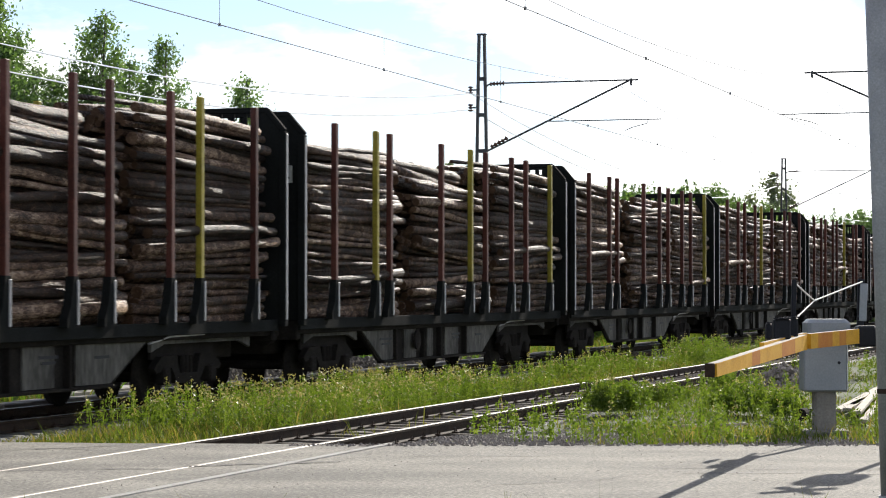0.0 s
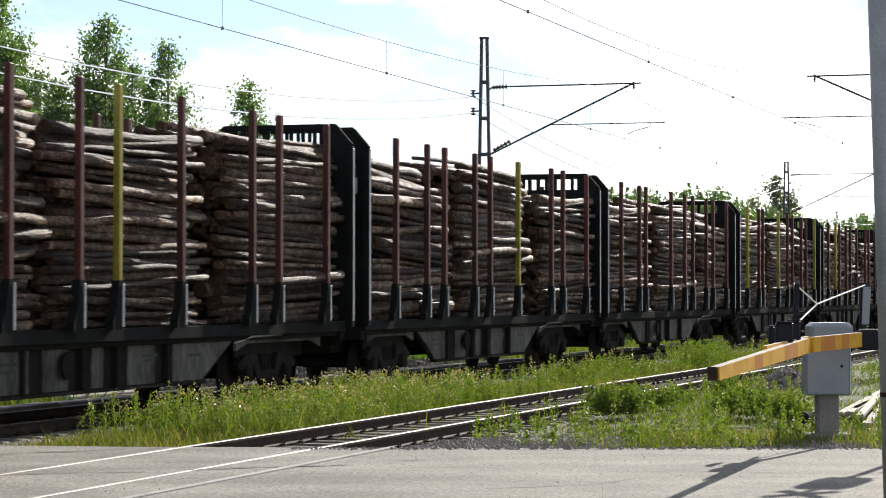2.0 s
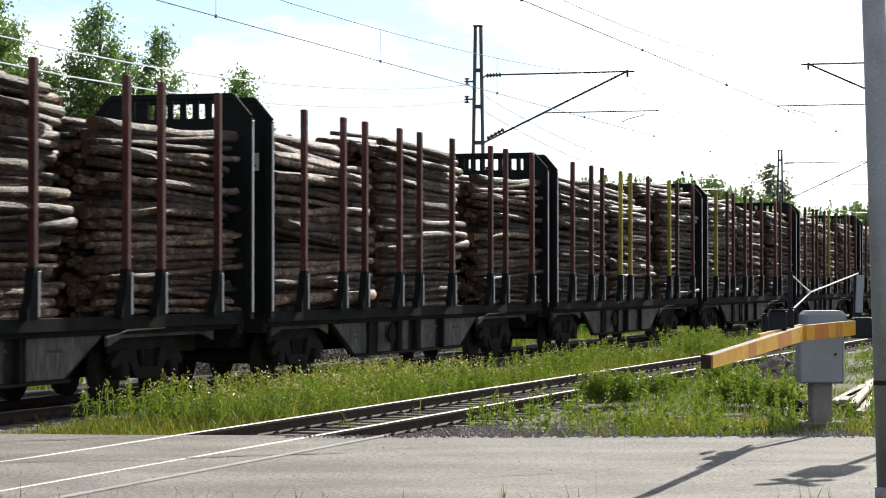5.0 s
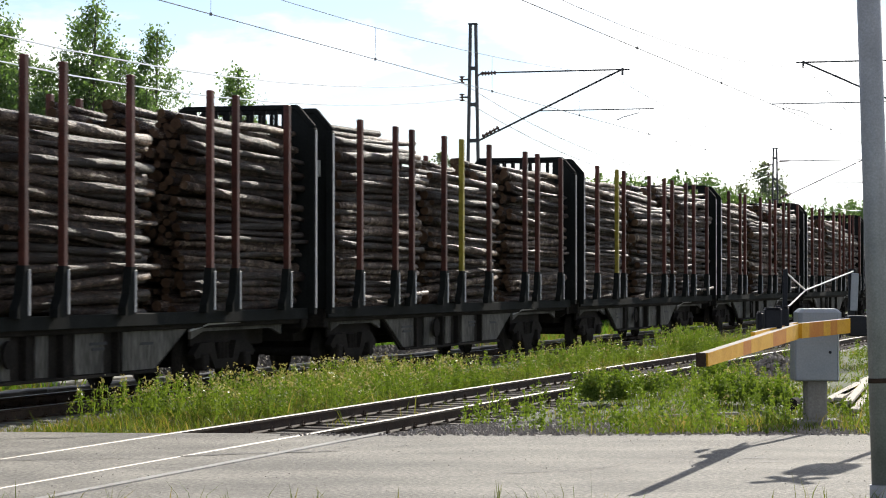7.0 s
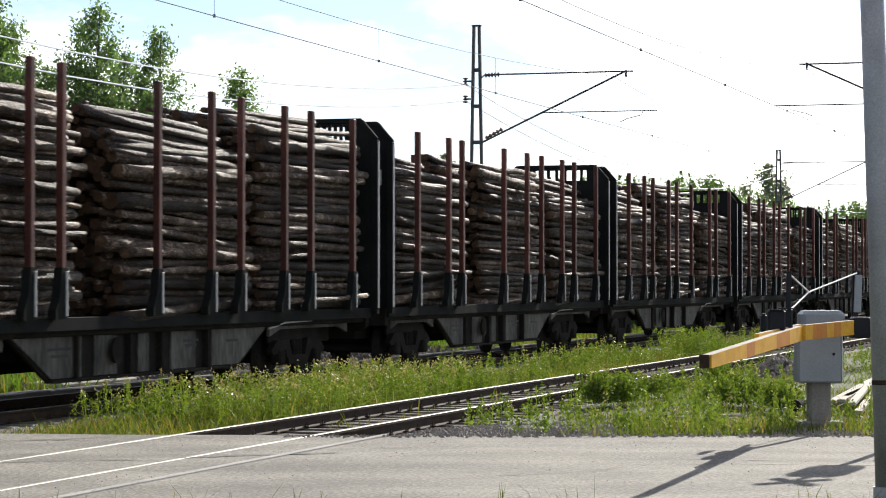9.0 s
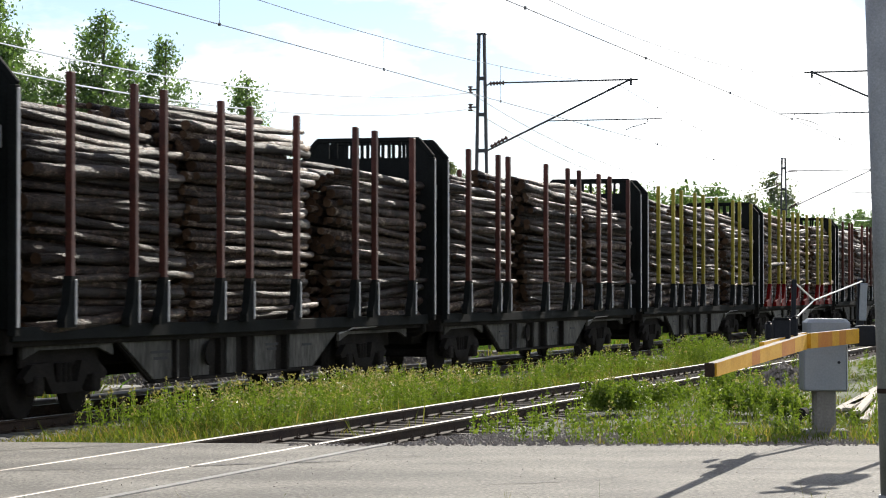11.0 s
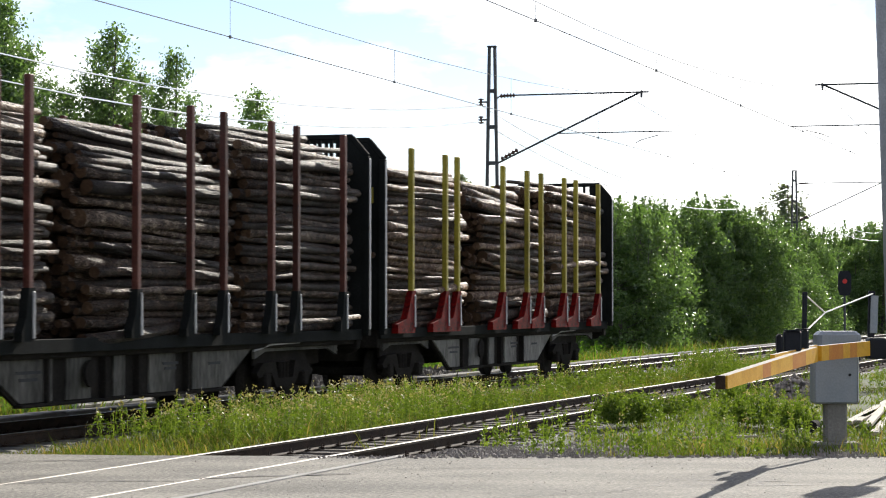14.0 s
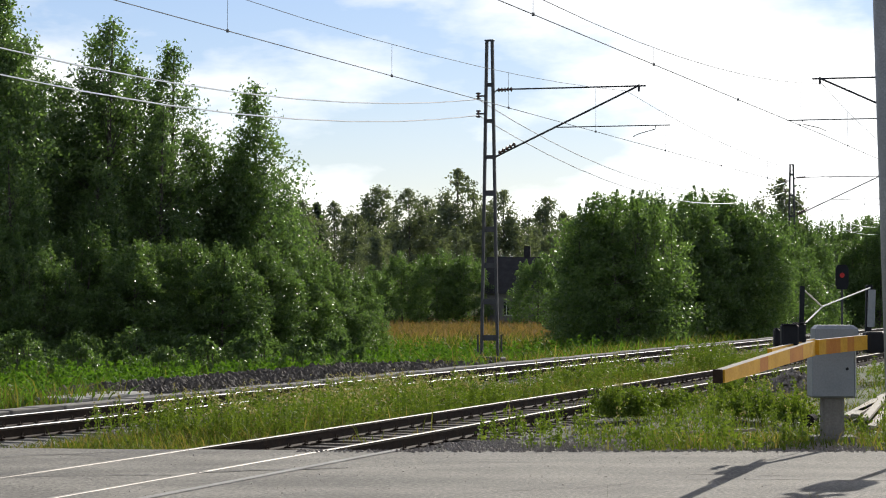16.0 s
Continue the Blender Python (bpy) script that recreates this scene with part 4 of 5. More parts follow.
def boom():
    """The lowered boom: planks at the machine, then one tapering beam over the road."""
    A, B, C = at(1530, 606, 31.45), at(1444, 615, 29.4), at(1274, 666, 23.05)
    ob = thing("barrier_boom", Matrix.Identity(4), "lowered yellow boom with faded orange bands across the road", "barrier boom")

    def beam(p, q, h0, h1, w, name, n, bands):
        d = (q - p)
        sx = Vector((d.y, -d.x, 0)).normalized() * (w / 2)
        b = Build()
        for i in range(n):
            t0, t1 = i / n, (i + 1) / n
            a, c = p.lerp(q, t0), p.lerp(q, t1)
            k0, k1 = (h0 + (h1 - h0) * t0) / 2, (h0 + (h1 - h0) * t1) / 2
            v = [a - sx - Vector((0, 0, k0)), a + sx - Vector((0, 0, k0)), a + sx + Vector((0, 0, k0)), a - sx + Vector((0, 0, k0)),
                 c - sx - Vector((0, 0, k1)), c + sx - Vector((0, 0, k1)), c + sx + Vector((0, 0, k1)), c - sx + Vector((0, 0, k1))]
            m = 1 if i in bands else 0
            b.add(v, [(0, 4, 5, 1), (1, 5, 6, 2), (3, 7, 4, 0)], m)
            # Top face gets a paler colour in place of the light on it.
            b.add(v, [(2, 6, 7, 3)], 2)
            if i == 0:
                b.add(v, [(0, 1, 2, 3)], m)
            if i == n - 1:
                b.add(v, [(7, 6, 5, 4)], m)
        return part(name, b, [BOOM_YELLOW, BOOM_RED, PLANK_AND_LIT_TOP], ob)

    root = beam(A, B, 0.185, 0.18, 0.07, "root_plank", 7, (2, 4, 5))
    main = beam(B + Vector((-0.05, 0.02, -0.01)), C, 0.178, 0.125, 0.09, "beam", 12, (2, 3, 7))
    part("end_cap", Build().bar(C + Vector((-0.02, 0.0, 0)), C + Vector((-0.03, -0.05, 0)), 0.092, 0.128, 0, 0.006), [RUST], main, "dark end cap")
    beam(at(1438, 604, 30.1), at(1362, 622, 26.6), 0.06, 0.06, 0.05, "rear_plank", 4, ())
    for i in range(9):
        p = A.lerp(B, (i + 0.5) / 9)
        part("bolt", Build().tube([p + Vector((-0.03, -0.03, 0.05)), p + Vector((-0.06, -0.055, 0.05))], 0.012, 6), [RUST], root)
    for (px, py, dep, w, h) in ((1397, 593, 28.3, 0.20, 0.24), (1413, 590, 29.0, 0.16, 0.24), (1374, 597, 28.9, 0.07, 0.2)):
        c = at(px, py, dep)
        lamp = part("boom_lamp", Build().box(c, (w, 0.16, h), None, 0, 0.02), [BLACK], ob, "black boom lamp housing")
        part("visor", Build().box(c + Vector((0, -0.09, h / 2)), (w * 1.05, 0.08, 0.015), None, 0, 0.004), [BLACK], lamp)
        part("lamp_foot", Build().box(c + Vector((0, 0, -h / 2 - 0.04)), (0.05, 0.05, 0.1), None, 0, 0.005), [BLACK], lamp)
    part("counterweight", Build().box(at(1546, 606, 31.7), (0.24, 0.3, 0.27), None, 0, 0.02), [BLACK], ob, "dark steel counterweight")
    base = at(1455, 543, 30.2)
    for q in (at(1419, 510, 29.0), at(1541, 509, 32.8), at(1424, 573, 29.1)):
        part("stay_rod", Build().tube([base, q], 0.010, 6), [WHITE], ob, "thin white stay rod")
    for (px, top, low, dep, w) in ((1420, 506, 580, 29.0, 0.055), (1538, 505, 592, 32.8, 0.085)):
        p, q = at(px, top, dep), at(px - 2, low, dep)
        part("stay_post", Build().bar(q, p, w, w, 0, 0.008), [BLACK], ob, "dark steel post")
    part("plate", Build().box(at(1542, 546, 32.7), (0.10, 0.02, 0.50), Euler((0, 0.04, 0)).to_matrix(), 0, 0.008), [CABINET], ob, "back of a grey sign plate")
    return ob


boom()


def lamp_pole():
    x, y = (1588 - 784) / 4375 * 20.2 + 0.038, 20.2
    ob = thing("road_pole", pose(x, y, -0.06, 0, -1.75, 0), "grey galvanised steel pole at the road's edge", "pole")
    part("shaft", Build().tube([(0, 0, 0), (0, 0, 2.5), (0, 0, 5.2)], [0.105, 0.10, 0.096], 20), [GALV], ob, smooth=True)
    part("base_sleeve", Build().tube([(0, 0, -0.05), (0, 0, 0.22)], [0.125, 0.122], 20), [GALV], ob, smooth=True)
    part("clamp_band", Build().tube([(0, 0, 1.05), (0, 0, 1.09)], [0.106, 0.106], 20), [RUST], ob)
    return ob


lamp_pole()


def crossing_signal():
    """Stands beside the road, past the pole; its shadow lies across the asphalt."""
    ob = thing("crossing_signal", pose(5.72, 28.75, -0.06, 0, 0, -14), "level crossing signal on a grey steel post", "crossing signal")
    part("post", Build().tube([(0, 0, 0), (0, 0, 3.5)], 0.05, 12), [GALV], ob, smooth=True)
    part("footing", Build().box((0, 0, 0.02), (0.4, 0.4, 0.14), None, 0, 0.03), [DULL_CONCRETE], ob)
    board = part("backboard", Build().prism([(-0.20, 2.3), (0.20, 2.3), (0.28, 2.45), (0.28, 2.95), (0.20, 3.1), (-0.20, 3.1), (-0.28, 2.95), (-0.28, 2.45)], -0.09, -0.06), [BLACK], ob, "black signal backboard")
    for z in (2.5, 2.9):
        part("hood", Build().tube([(0, -0.09, z), (0, -0.28, z - 0.02)], [0.11, 0.10], 12), [BLACK], board)
    for sg in (-1, 1):
        part("cross_plank", Build().bar((-0.27 * sg, -0.07, 3.22), (0.27 * sg, -0.07, 3.62), 0.03, 0.14, 0, 0.005), [BOOM_YELLOW], ob, "faded yellow cross plank")
    return ob


crossing_signal()


def dwarf_signal():
    p = at(1490, 485, 143)
    ob = thing("track_signal", pose(p.x, p.y, -0.95) @ Matrix.Diagonal((1.4, 1.4, 1.4, 1)), "black track signal showing red on a thin post", "railway signal")
    part("signal_post", Build().tube([(0, 0, 0), (0, 0, 2.9)], 0.05, 8), [MAST_STEEL], ob)
    head = part("head", Build().prism([(-0.27, 2.5), (-0.2, 2.28), (0.2, 2.28), (0.27, 2.5), (0.27, 3.1), (0.18, 3.3), (-0.18, 3.3), (-0.27, 3.1)], -0.06, 0.06), [BLACK], ob, "black signal head with cut corners")
    part("lens", Build().tube([(0, -0.065, 2.86), (0, -0.09, 2.86)], 0.10, 12), [RED_LENS], head, "glowing red lens")
    part("hood", Build().tube([(0, -0.05, 2.99), (0, -0.3, 2.98)], 0.02, 6), [BLACK], head)
    return ob


dwarf_signal()


def plank_pile():
    for i, (a, b_) in enumerate([((1495, 741), (1566, 702)), ((1512, 745), (1572, 704)), ((1530, 757), (1566, 714)), ((1541, 760), (1577, 718)), ((1520, 738), (1580, 710))]):
        p, q = on_ground(*a), on_ground(*b_)
        p.z, q.z = -0.12 + 0.05 * (i % 3), -0.12 + 0.05 * (i % 3)
        solid("plank", Build().bar(p, q, 0.13, 0.055, 0, 0.008), [PLANK_AND_LIT_TOP], None, "pale weathered plank lying in the grass", "plank", "pile of planks")


plank_pile()
solid("stick", Build().bar(on_ground(1192, 766, -0.04), on_ground(1336, 761, -0.04), 0.06, 0.035, 0, 0.006), [PLANK_AND_LIT_TOP], None, "pale straight stick lying in the gravel", "stick")
c_ = on_ground(1430, 757, -0.15) + Vector((0, 0, 0.10))
solid("pipe_stub", Build().tube([c_, c_ + Vector((0.12, 0.35, 0))], 0.095, 16), [SOOT], None, "black plastic pipe stub in the weeds", "pipe")
c_ = on_ground(1400, 700, -0.2)
P = np.zeros((1500, 3))
P[:, 0], P[:, 1] = c_.x + rng.normal(0, 0.5, len(P)), c_.y + rng.normal(0, 0.7, len(P))
P[:, 2] = -0.2 + rng.random(len(P)) ** 0.5 * 0.55 * np.exp(-((P[:, 0] - c_.x) / 0.55) ** 2 - ((P[:, 1] - c_.y) / 0.8) ** 2)
stones("gravel_heap", P, rng.uniform(0.03, 0.07, len(P)), "small heap of grey gravel beside the siding", PALE_STONE)

# loose gravel at the road's edge and beside the siding
P = np.zeros((20000, 3))
P[:, 0], P[:, 1] = rng.uniform(-8, 7, len(P)), 28.95 + rng.gamma(1.5, 2.2, len(P))
D_ = P @ np.array(AWAY)
P = P[(D_ < SIDE - 0.6)]
P = P[np.array([noise.noise((p[0] * 0.55, p[1] * 0.4, 8.2)) > -0.3 for p in P])]
P = set_ground(P, 0.012)
P[:, 2] = np.where(P[:, 1] < 29.3, 0.01, P[:, 2])
stones("loose_gravel", P, rng.uniform(0.009, 0.033, len(P)), "loose grey gravel at the road's edge", PALE_STONE)



# grit strewn over the worn asphalt
P = np.zeros((900, 3))
P[:, 0], P[:, 1] = rng.uniform(-6.5, 6.5, len(P)), 29.0 - 8.5 * rng.random(len(P)) ** 1.5
P[:, 2] = 0.011
stones("road_grit", P, rng.uniform(0.003, 0.009, len(P)), "fine grit strewn over the asphalt", PALE_STONE)


# ---------------------------------------------------------------- more green
def weeds(name, P, heights, label, leaf=WEED, size=0.035, per=26, seeds=0.25):
    """Leafy stalks, some with pale seed heads."""
    n = len(P)
    top = P + np.stack([rng.normal(0, 0.08, n), rng.normal(0, 0.08, n), np.ones(n)], 1) * heights[:, None]
    v, f, m = [], [], []
    cent, spr = [], []
    for p, q, h in zip(P, top, heights):
        for k in range(5):
            t = 0.25 + 0.16 * k
            cent.append(p + (q - p) * t)
            spr.append(0.17 * h ** 0.5 * (1.3 - t))
    lv, lf = leaf_cloud(cent, spr, max(2, per // 5), size, 0.7)
    sv, sf = [], []
    pick = top[rng.random(n) < seeds]
    if len(pick):
        sv, sf = leaf_cloud(pick, [0.05] * len(pick), 10, 0.022, 1.8)
    w = 0.005
    for p, q in zip(P, top):
        o = len(v)
        v += [(p[0] - w, p[1], p[2]), (p[0] + w, p[1], p[2]), (q[0] + w / 2, q[1], q[2]), (q[0] - w / 2, q[1], q[2])]
        f.append((o, o + 1, o + 2, o + 3))
    a, b = len(v), len(v) + len(lv)
    faces = f + [tuple(i + a for i in q) for q in lf] + [tuple(i + b for i in q) for q in sf]
    idx = [0] * len(f) + [0] * len(lf) + [1] * len(sf)
    return sheet(name, v + list(lv) + list(sv), faces, [leaf, SEED], label, "weeds", "stuff", idx)


# weeds among the grass between the tracks
P = set_ground(off_road(scatter(3200, 24, 100, SIDE + 1.1, MAIN - 1.2, 1.6)))
P = patchy(P, 0.45, -0.05)
S_ = P @ np.array(ALONG)
P = P[(S_ > 32.5) & ((S_ < 44) | (rng.random(len(P)) < 0.5))]
weeds("weed_patch", P, rng.uniform(0.25, 0.6, len(P)), "tall leafy weeds with pale seed heads between the tracks", size=0.022, per=40, seeds=0.45)
P = set_ground(off_road(scatter(700, 33.0, 45, SIDE + 1.2, MAIN - 1.6, 1.0)))
weeds("seeding_weeds", P, rng.uniform(0.3, 0.68, len(P)), "clump of tall weeds with pale seed heads", size=0.020, per=45, seeds=0.6)
# grass and weeds on the near side of the siding
P = np.zeros((70000, 3))
P[:, 0], P[:, 1] = rng.uniform(-1.5, 16, len(P)), 29.3 + 40 * rng.random(len(P)) ** 1.5
D_ = P @ np.array(AWAY)
P = off_road(P[(D_ < SIDE - 0.85)])
bare_ = np.array([noise.noise((p[0] * 0.42, p[1] * 0.42, 3.1)) + 0.22 * min(1.0, max(-1.0, (p[0] - 2.6) * 0.6)) for p in P])
P = set_ground(P[bare_ > 0.05])
H = rng.gamma(4, 0.033, len(P))
blades("verge_grass", P, H, 0.007, [GRASS, WEED], "patchy green grass on gravelly soil beside the siding", index=(rng.random(len(P)) < 0.35).astype(int))
P = np.zeros((3000, 3))
P[:, 0], P[:, 1] = rng.uniform(0.5, 16, len(P)), 29.8 + 36 * rng.random(len(P)) ** 1.4
D_ = P @ np.array(AWAY)
P = set_ground(patchy(P[(D_ < SIDE - 0.9)], 0.5, 0.02))
weeds("verge_weeds", P, rng.uniform(0.15, 0.55, len(P)), "leafy green weeds beside the siding", size=0.024, per=36, seeds=0.08)
# rank clumps that grow over the siding's near rail and beside it
for px_, py_, n_, w_, h_ in ((1085, 738, 90, 0.28, 0.50), (1125, 736, 80, 0.28, 0.46), (1190, 724, 70, 0.4, 0.34), (1330, 738, 130, 0.45, 0.44), (1400, 747, 70, 0.3, 0.40), (1300, 704, 70, 0.35, 0.4), (1250, 657, 130, 0.9, 0.75), (1110, 662, 70, 0.9, 0.36), (1010, 676, 60, 0.8, 0.32)):
    base_ = on_ground(px_, py_, -0.12)
    P = np.stack([base_.x + rng.normal(0, w_ * 0.5, n_), base_.y + rng.normal(0, w_, n_), np.full(n_, -0.12)], 1)
    weeds("weed_clump", P, h_ * rng.uniform(0.5, 1.1, n_), "rank green weed clump beside the siding's rail", size=0.026, per=40, seeds=0.12)
# sparse growth between the siding's rails
P = off_road(scatter(2600, 30, 110, SIDE - 0.62, SIDE + 0.62, 1.2))
P = set_ground(patchy(P, 0.7, 0.12))
blades("track_grass", P, rng.gamma(4, 0.04, len(P)), 0.007, [GRASS], "sparse grass growing between the siding's rails")
# the meadow edge beyond the stone bank
P = set_ground(np.concatenate([scatter(52000, 24, 120, 22.4, 40, 1.2), scatter(9000, 26, 43, 19.4, 23, 1.0), scatter(4000, 66, 125, 19.6, 23, 1.0)]))
H = rng.gamma(5, 0.07, len(P))
blades("meadow_grass", P, H, 0.014, [GRASS, HERB], "lush green grass beyond the stone bank", index=(rng.random(len(P)) < 0.35).astype(int))
P = set_ground(scatter(2600, 30, 110, 23.0, 33, 1.2))
P = patchy(P, 0.2, -0.1)
weeds("tall_herbs", P, rng.uniform(0.4, 1.0, len(P)), "tall bright herbs at the foot of the trees", HERB, size=0.06, per=36, seeds=0.0)
# far meadow
P = np.zeros((40000, 3))
P[:, 1] = 110 + 190 * rng.random(len(P)) ** 0.8
P[:, 0] = P[:, 1] * rng.uniform(-0.06, 0.06, len(P))
P = set_ground(P)
blades("hay_meadow", P, rng.gamma(6, 0.075, len(P)), 0.035, [HAY, GRASS], "dry reddish-brown hay meadow", index=(P[:, 1] < 150).astype(int), category="meadow")
# near verge, at the camera's side of the road
P = np.zeros((4500, 3))
P[:, 0], P[:, 1] = rng.uniform(-4.5, 4.5, len(P)), 20.35 - 1.6 * rng.random(len(P))
P[:, 2] = -0.06
P = patchy(P, 0.6, 0.0)
blades("near_verge_grass", P, rng.gamma(3, 0.035, len(P)), 0.004, [GRASS, WEED], "short grass at the near road edge", index=(rng.random(len(P)) < 0.18).astype(int))
for px_, h_ in ((912, 0.30), (735, 0.16), (548, 0.17), (590, 0.17), (125, 0.2), (1440, 0.34), (1462, 0.25), (1392, 0.18), (1490, 0.22), (905, 0.24)):
    base_ = at(px_, 890, 20.2)
    P = np.array([(base_.x + rng.normal(0, 0.012), 20.2, -0.06) for _ in range(4)])
    blades("grass_stalk", P, np.full(4, h_ + 0.06) * rng.uniform(0.6, 1.0, 4), 0.004, [GRASS], "single dry grass stalk at the road edge", lean=0.12)


# ---------------------------------------------------------------- train
SPEED, REAR_0, PITCH = 28.575, 464.90, 20.2
LENGTH = 19.18
# stakes and log stacks, in metres forward of the rear bulkhead, for wagons facing either way
STAKES = {
    "a": [1.42, 3.80, 5.08, 7.25, 8.55, 10.70, 14.22, 15.15, 17.48],
    "b": [1.40, 3.82, 5.05, 8.20, 10.52, 11.85, 14.12, 15.32, 17.50],
}
BUNDLES = {"a": [-3.22, -9.28, -16.08], "b": [-3.02, -9.82, -15.85]}


def log_mesh(length, r0, r1, seed, sides=9):
    """One log along x: tapered, a little crooked, sawn at both ends."""
    r = random.Random(seed)
    b = Build()
    n = {10: 7, 8: 3, 6: 1}[sides]
    ph = r.uniform(0, 6)
    bow = r.uniform(0, 0.07)
    pts = [(length * (i / n - 0.5), bow * math.sin(i / n * 3.1 + ph) + r.gauss(0, 0.013), bow * 0.6 * math.cos(i / n * 4 + ph) + r.gauss(0, 0.010)) for i in range(n + 1)]
    rad = [(r0 + (r1 - r0) * i / n) * r.uniform(0.86, 1.14) for i in range(n + 1)]
    b.tube(pts, rad, sides, 0, 1)
    return b


def bundle_layout(width, height, seed):
    """Log places across a bundle: y, z, radius, shift along, tilt."""
    r = random.Random(seed)
    rows = []
    z = 0.0
    mean = r.uniform(0.064, 0.08)
    j = 0
    tops = [height + 0.16 * math.sin(seed * 1.7 + i * 0.9) + r.uniform(-0.07, 0.07) for i in range(40)]
    lay = 0.0
    while z < height + 0.3:
        lay = 0.8 * lay + r.gauss(0, 0.010)
        y = -width / 2 + (0 if j % 2 else mean)
        i = 0
        while y < width / 2:
            rad = min(0.135, max(0.045, r.gauss(mean * 0.95, 0.02)))
            zz = z + mean + r.uniform(-0.02, 0.02)
            crown = 0.22 * math.cos(y / width * 3.0)
            if zz < tops[i % 40] - 0.12 + crown:
                rows.append((y + rad + (r.gauss(0, 0.06) if i == 0 else r.uniform(-0.015, 0.015)), zz + r.uniform(-0.012, 0.012), rad, r.gauss(0, 0.17), lay + r.gauss(0, 0.013), i))
            y += 2 * mean * r.uniform(0.94, 1.04)
            i += 1
        z += mean * 1.74
        j += 1
    return rows


def log_bundle(seed, length, height, bark, tone):
    """A bundle: the outer logs each by itself, the inner ones joined."""
    ob = thing("log_bundle", pose(0, 0, -50), f"stack of {tone} pulpwood logs between the wagon's stakes", "log stack", "log stacks on the train")
    rows = bundle_layout(2.62, height, seed)
    zmax = {}
    for y, z, rad, shift, tilt, i in rows:
        zmax[i] = max(zmax.get(i, 0), z)
    inner = Build()
    for k, (y, z, rad, shift, tilt, i) in enumerate(rows):
        outer = i == 0 or (z > zmax[i] - 0.02 and i % 2 == 0)
        ln = length * (1 + 0.035 * math.sin(k * 3.3))
        lo = log_mesh(ln, rad * 1.08, rad * 0.88, seed * 1000 + k, 10 if outer else 8 if i < 3 or z > zmax[i] - 0.3 else 6)
        if k % 2:
            lo.v = [(-x, -yy, zz) for x, yy, zz in lo.v]
        if outer:
            o = part("log", lo, [bark[0], CUT], ob, smooth=True)
            o.matrix_basis = pose(shift, y - 0.0, z, 0, math.degrees(tilt), math.degrees(tilt) * 0.4)
        else:
            ct, st = math.cos(tilt), math.sin(tilt)
            inner.add([(x * ct + shift, yy + y, zz - x * st + z) for x, yy, zz in lo.v], lo.f)
            inner.m[-len(lo.f):] = lo.m
    o = part("log_core", inner, [bark[1], CUT], ob, smooth=True)
    o["kind"] = "stuff"
    return ob


def wheelset(parent, x):
    ws = part("wheelset", Build().tube([(x, -1.05, 0.46), (x, 1.05, 0.46)], 0.08, 10), [SOOT], parent)
    for y in (-1, 1):
        g = GAUGE / 2
        part("wheel", Build().tube([(x, y * (g - 0.09), 0.46), (x, y * (g - 0.05), 0.46), (x, y * (g - 0.05), 0.46), (x, y * (g + 0.06), 0.46)], [0.49, 0.49, 0.462, 0.458], 28), [SOOT], ws, "dark steel wheel", smooth=True)
        part("axle_box", Build().box((x, y * 1.06, 0.47), (0.28, 0.2, 0.28), None, 0, 0.03), [SOOT], ws)


def bogie(parent, x):
    b = part("bogie", Build().box((x, 0, 0.62), (0.5, 1.9, 0.3), None, 0, 0.03), [SOOT], parent, "sooty two-axle bogie")
    for y in (-1.05, 1.05):
        part("side_frame", Build().prism([(x - 1.4, 0.60), (x - 1.1, 0.78), (x - 0.5, 0.80), (x - 0.35, 0.50), (x + 0.35, 0.50), (x + 0.5, 0.80), (x + 1.1, 0.78), (x + 1.4, 0.60), (x + 1.3, 0.52), (x + 0.7, 0.6), (x + 0.45, 0.34), (x - 0.45, 0.34), (x - 0.7, 0.6), (x - 1.3, 0.52)], y - 0.06, y + 0.06), [SOOT], b)
        for k in (-0.16, 0, 0.16):
            part("spring", Build().tube([(x + k, y, 0.5), (x + k, y, 0.78)], 0.06, 8), [SOOT], b)
    wheelset(b, x - 0.95)
    wheelset(b, x + 0.95)


def stake_mesh(kind):
    """A tall stake: painted post, lower edge strips coloured as if sunlit."""
    b = Build()
    b.box((0, 0, 3.24), (0.13, 0.105, 3.40), None, 0, 0.012)
    # Sun grazing the lower edge, put in as a pale strip.
    for y in (-0.073, 0.073):
        b.box((0.04, y, 1.66), (0.06, 0.02, 0.64), None, 1, 0.004)
    return b.mesh("stake", [RED_BROWN if kind == "r" else YELLOW, BARE_AND_SUNLIT])


def socket_mesh(kind):
    b = Build()
    if kind == "y":
        b.prism([(-1.05, 1.22), (0.06, 1.22), (0.085, 1.50), (0.085, 2.07), (-0.12, 2.07), (-0.28, 1.78), (-0.50, 1.50), (-1.05, 1.40)], -0.065, 0.065)
    else:
        b.prism([(-0.30, 1.30), (0.085, 1.30), (0.085, 2.03), (-0.085, 2.03), (-0.17, 1.62), (-0.30, 1.42)], -0.065, 0.065)
    return b.mesh("socket", [SIGNAL_RED if kind == "y" else BULK])


STAKE_ME = {k: stake_mesh(k) for k in "ry"}
SOCKET_ME = {k: socket_mesh(k) for k in "rykb"}


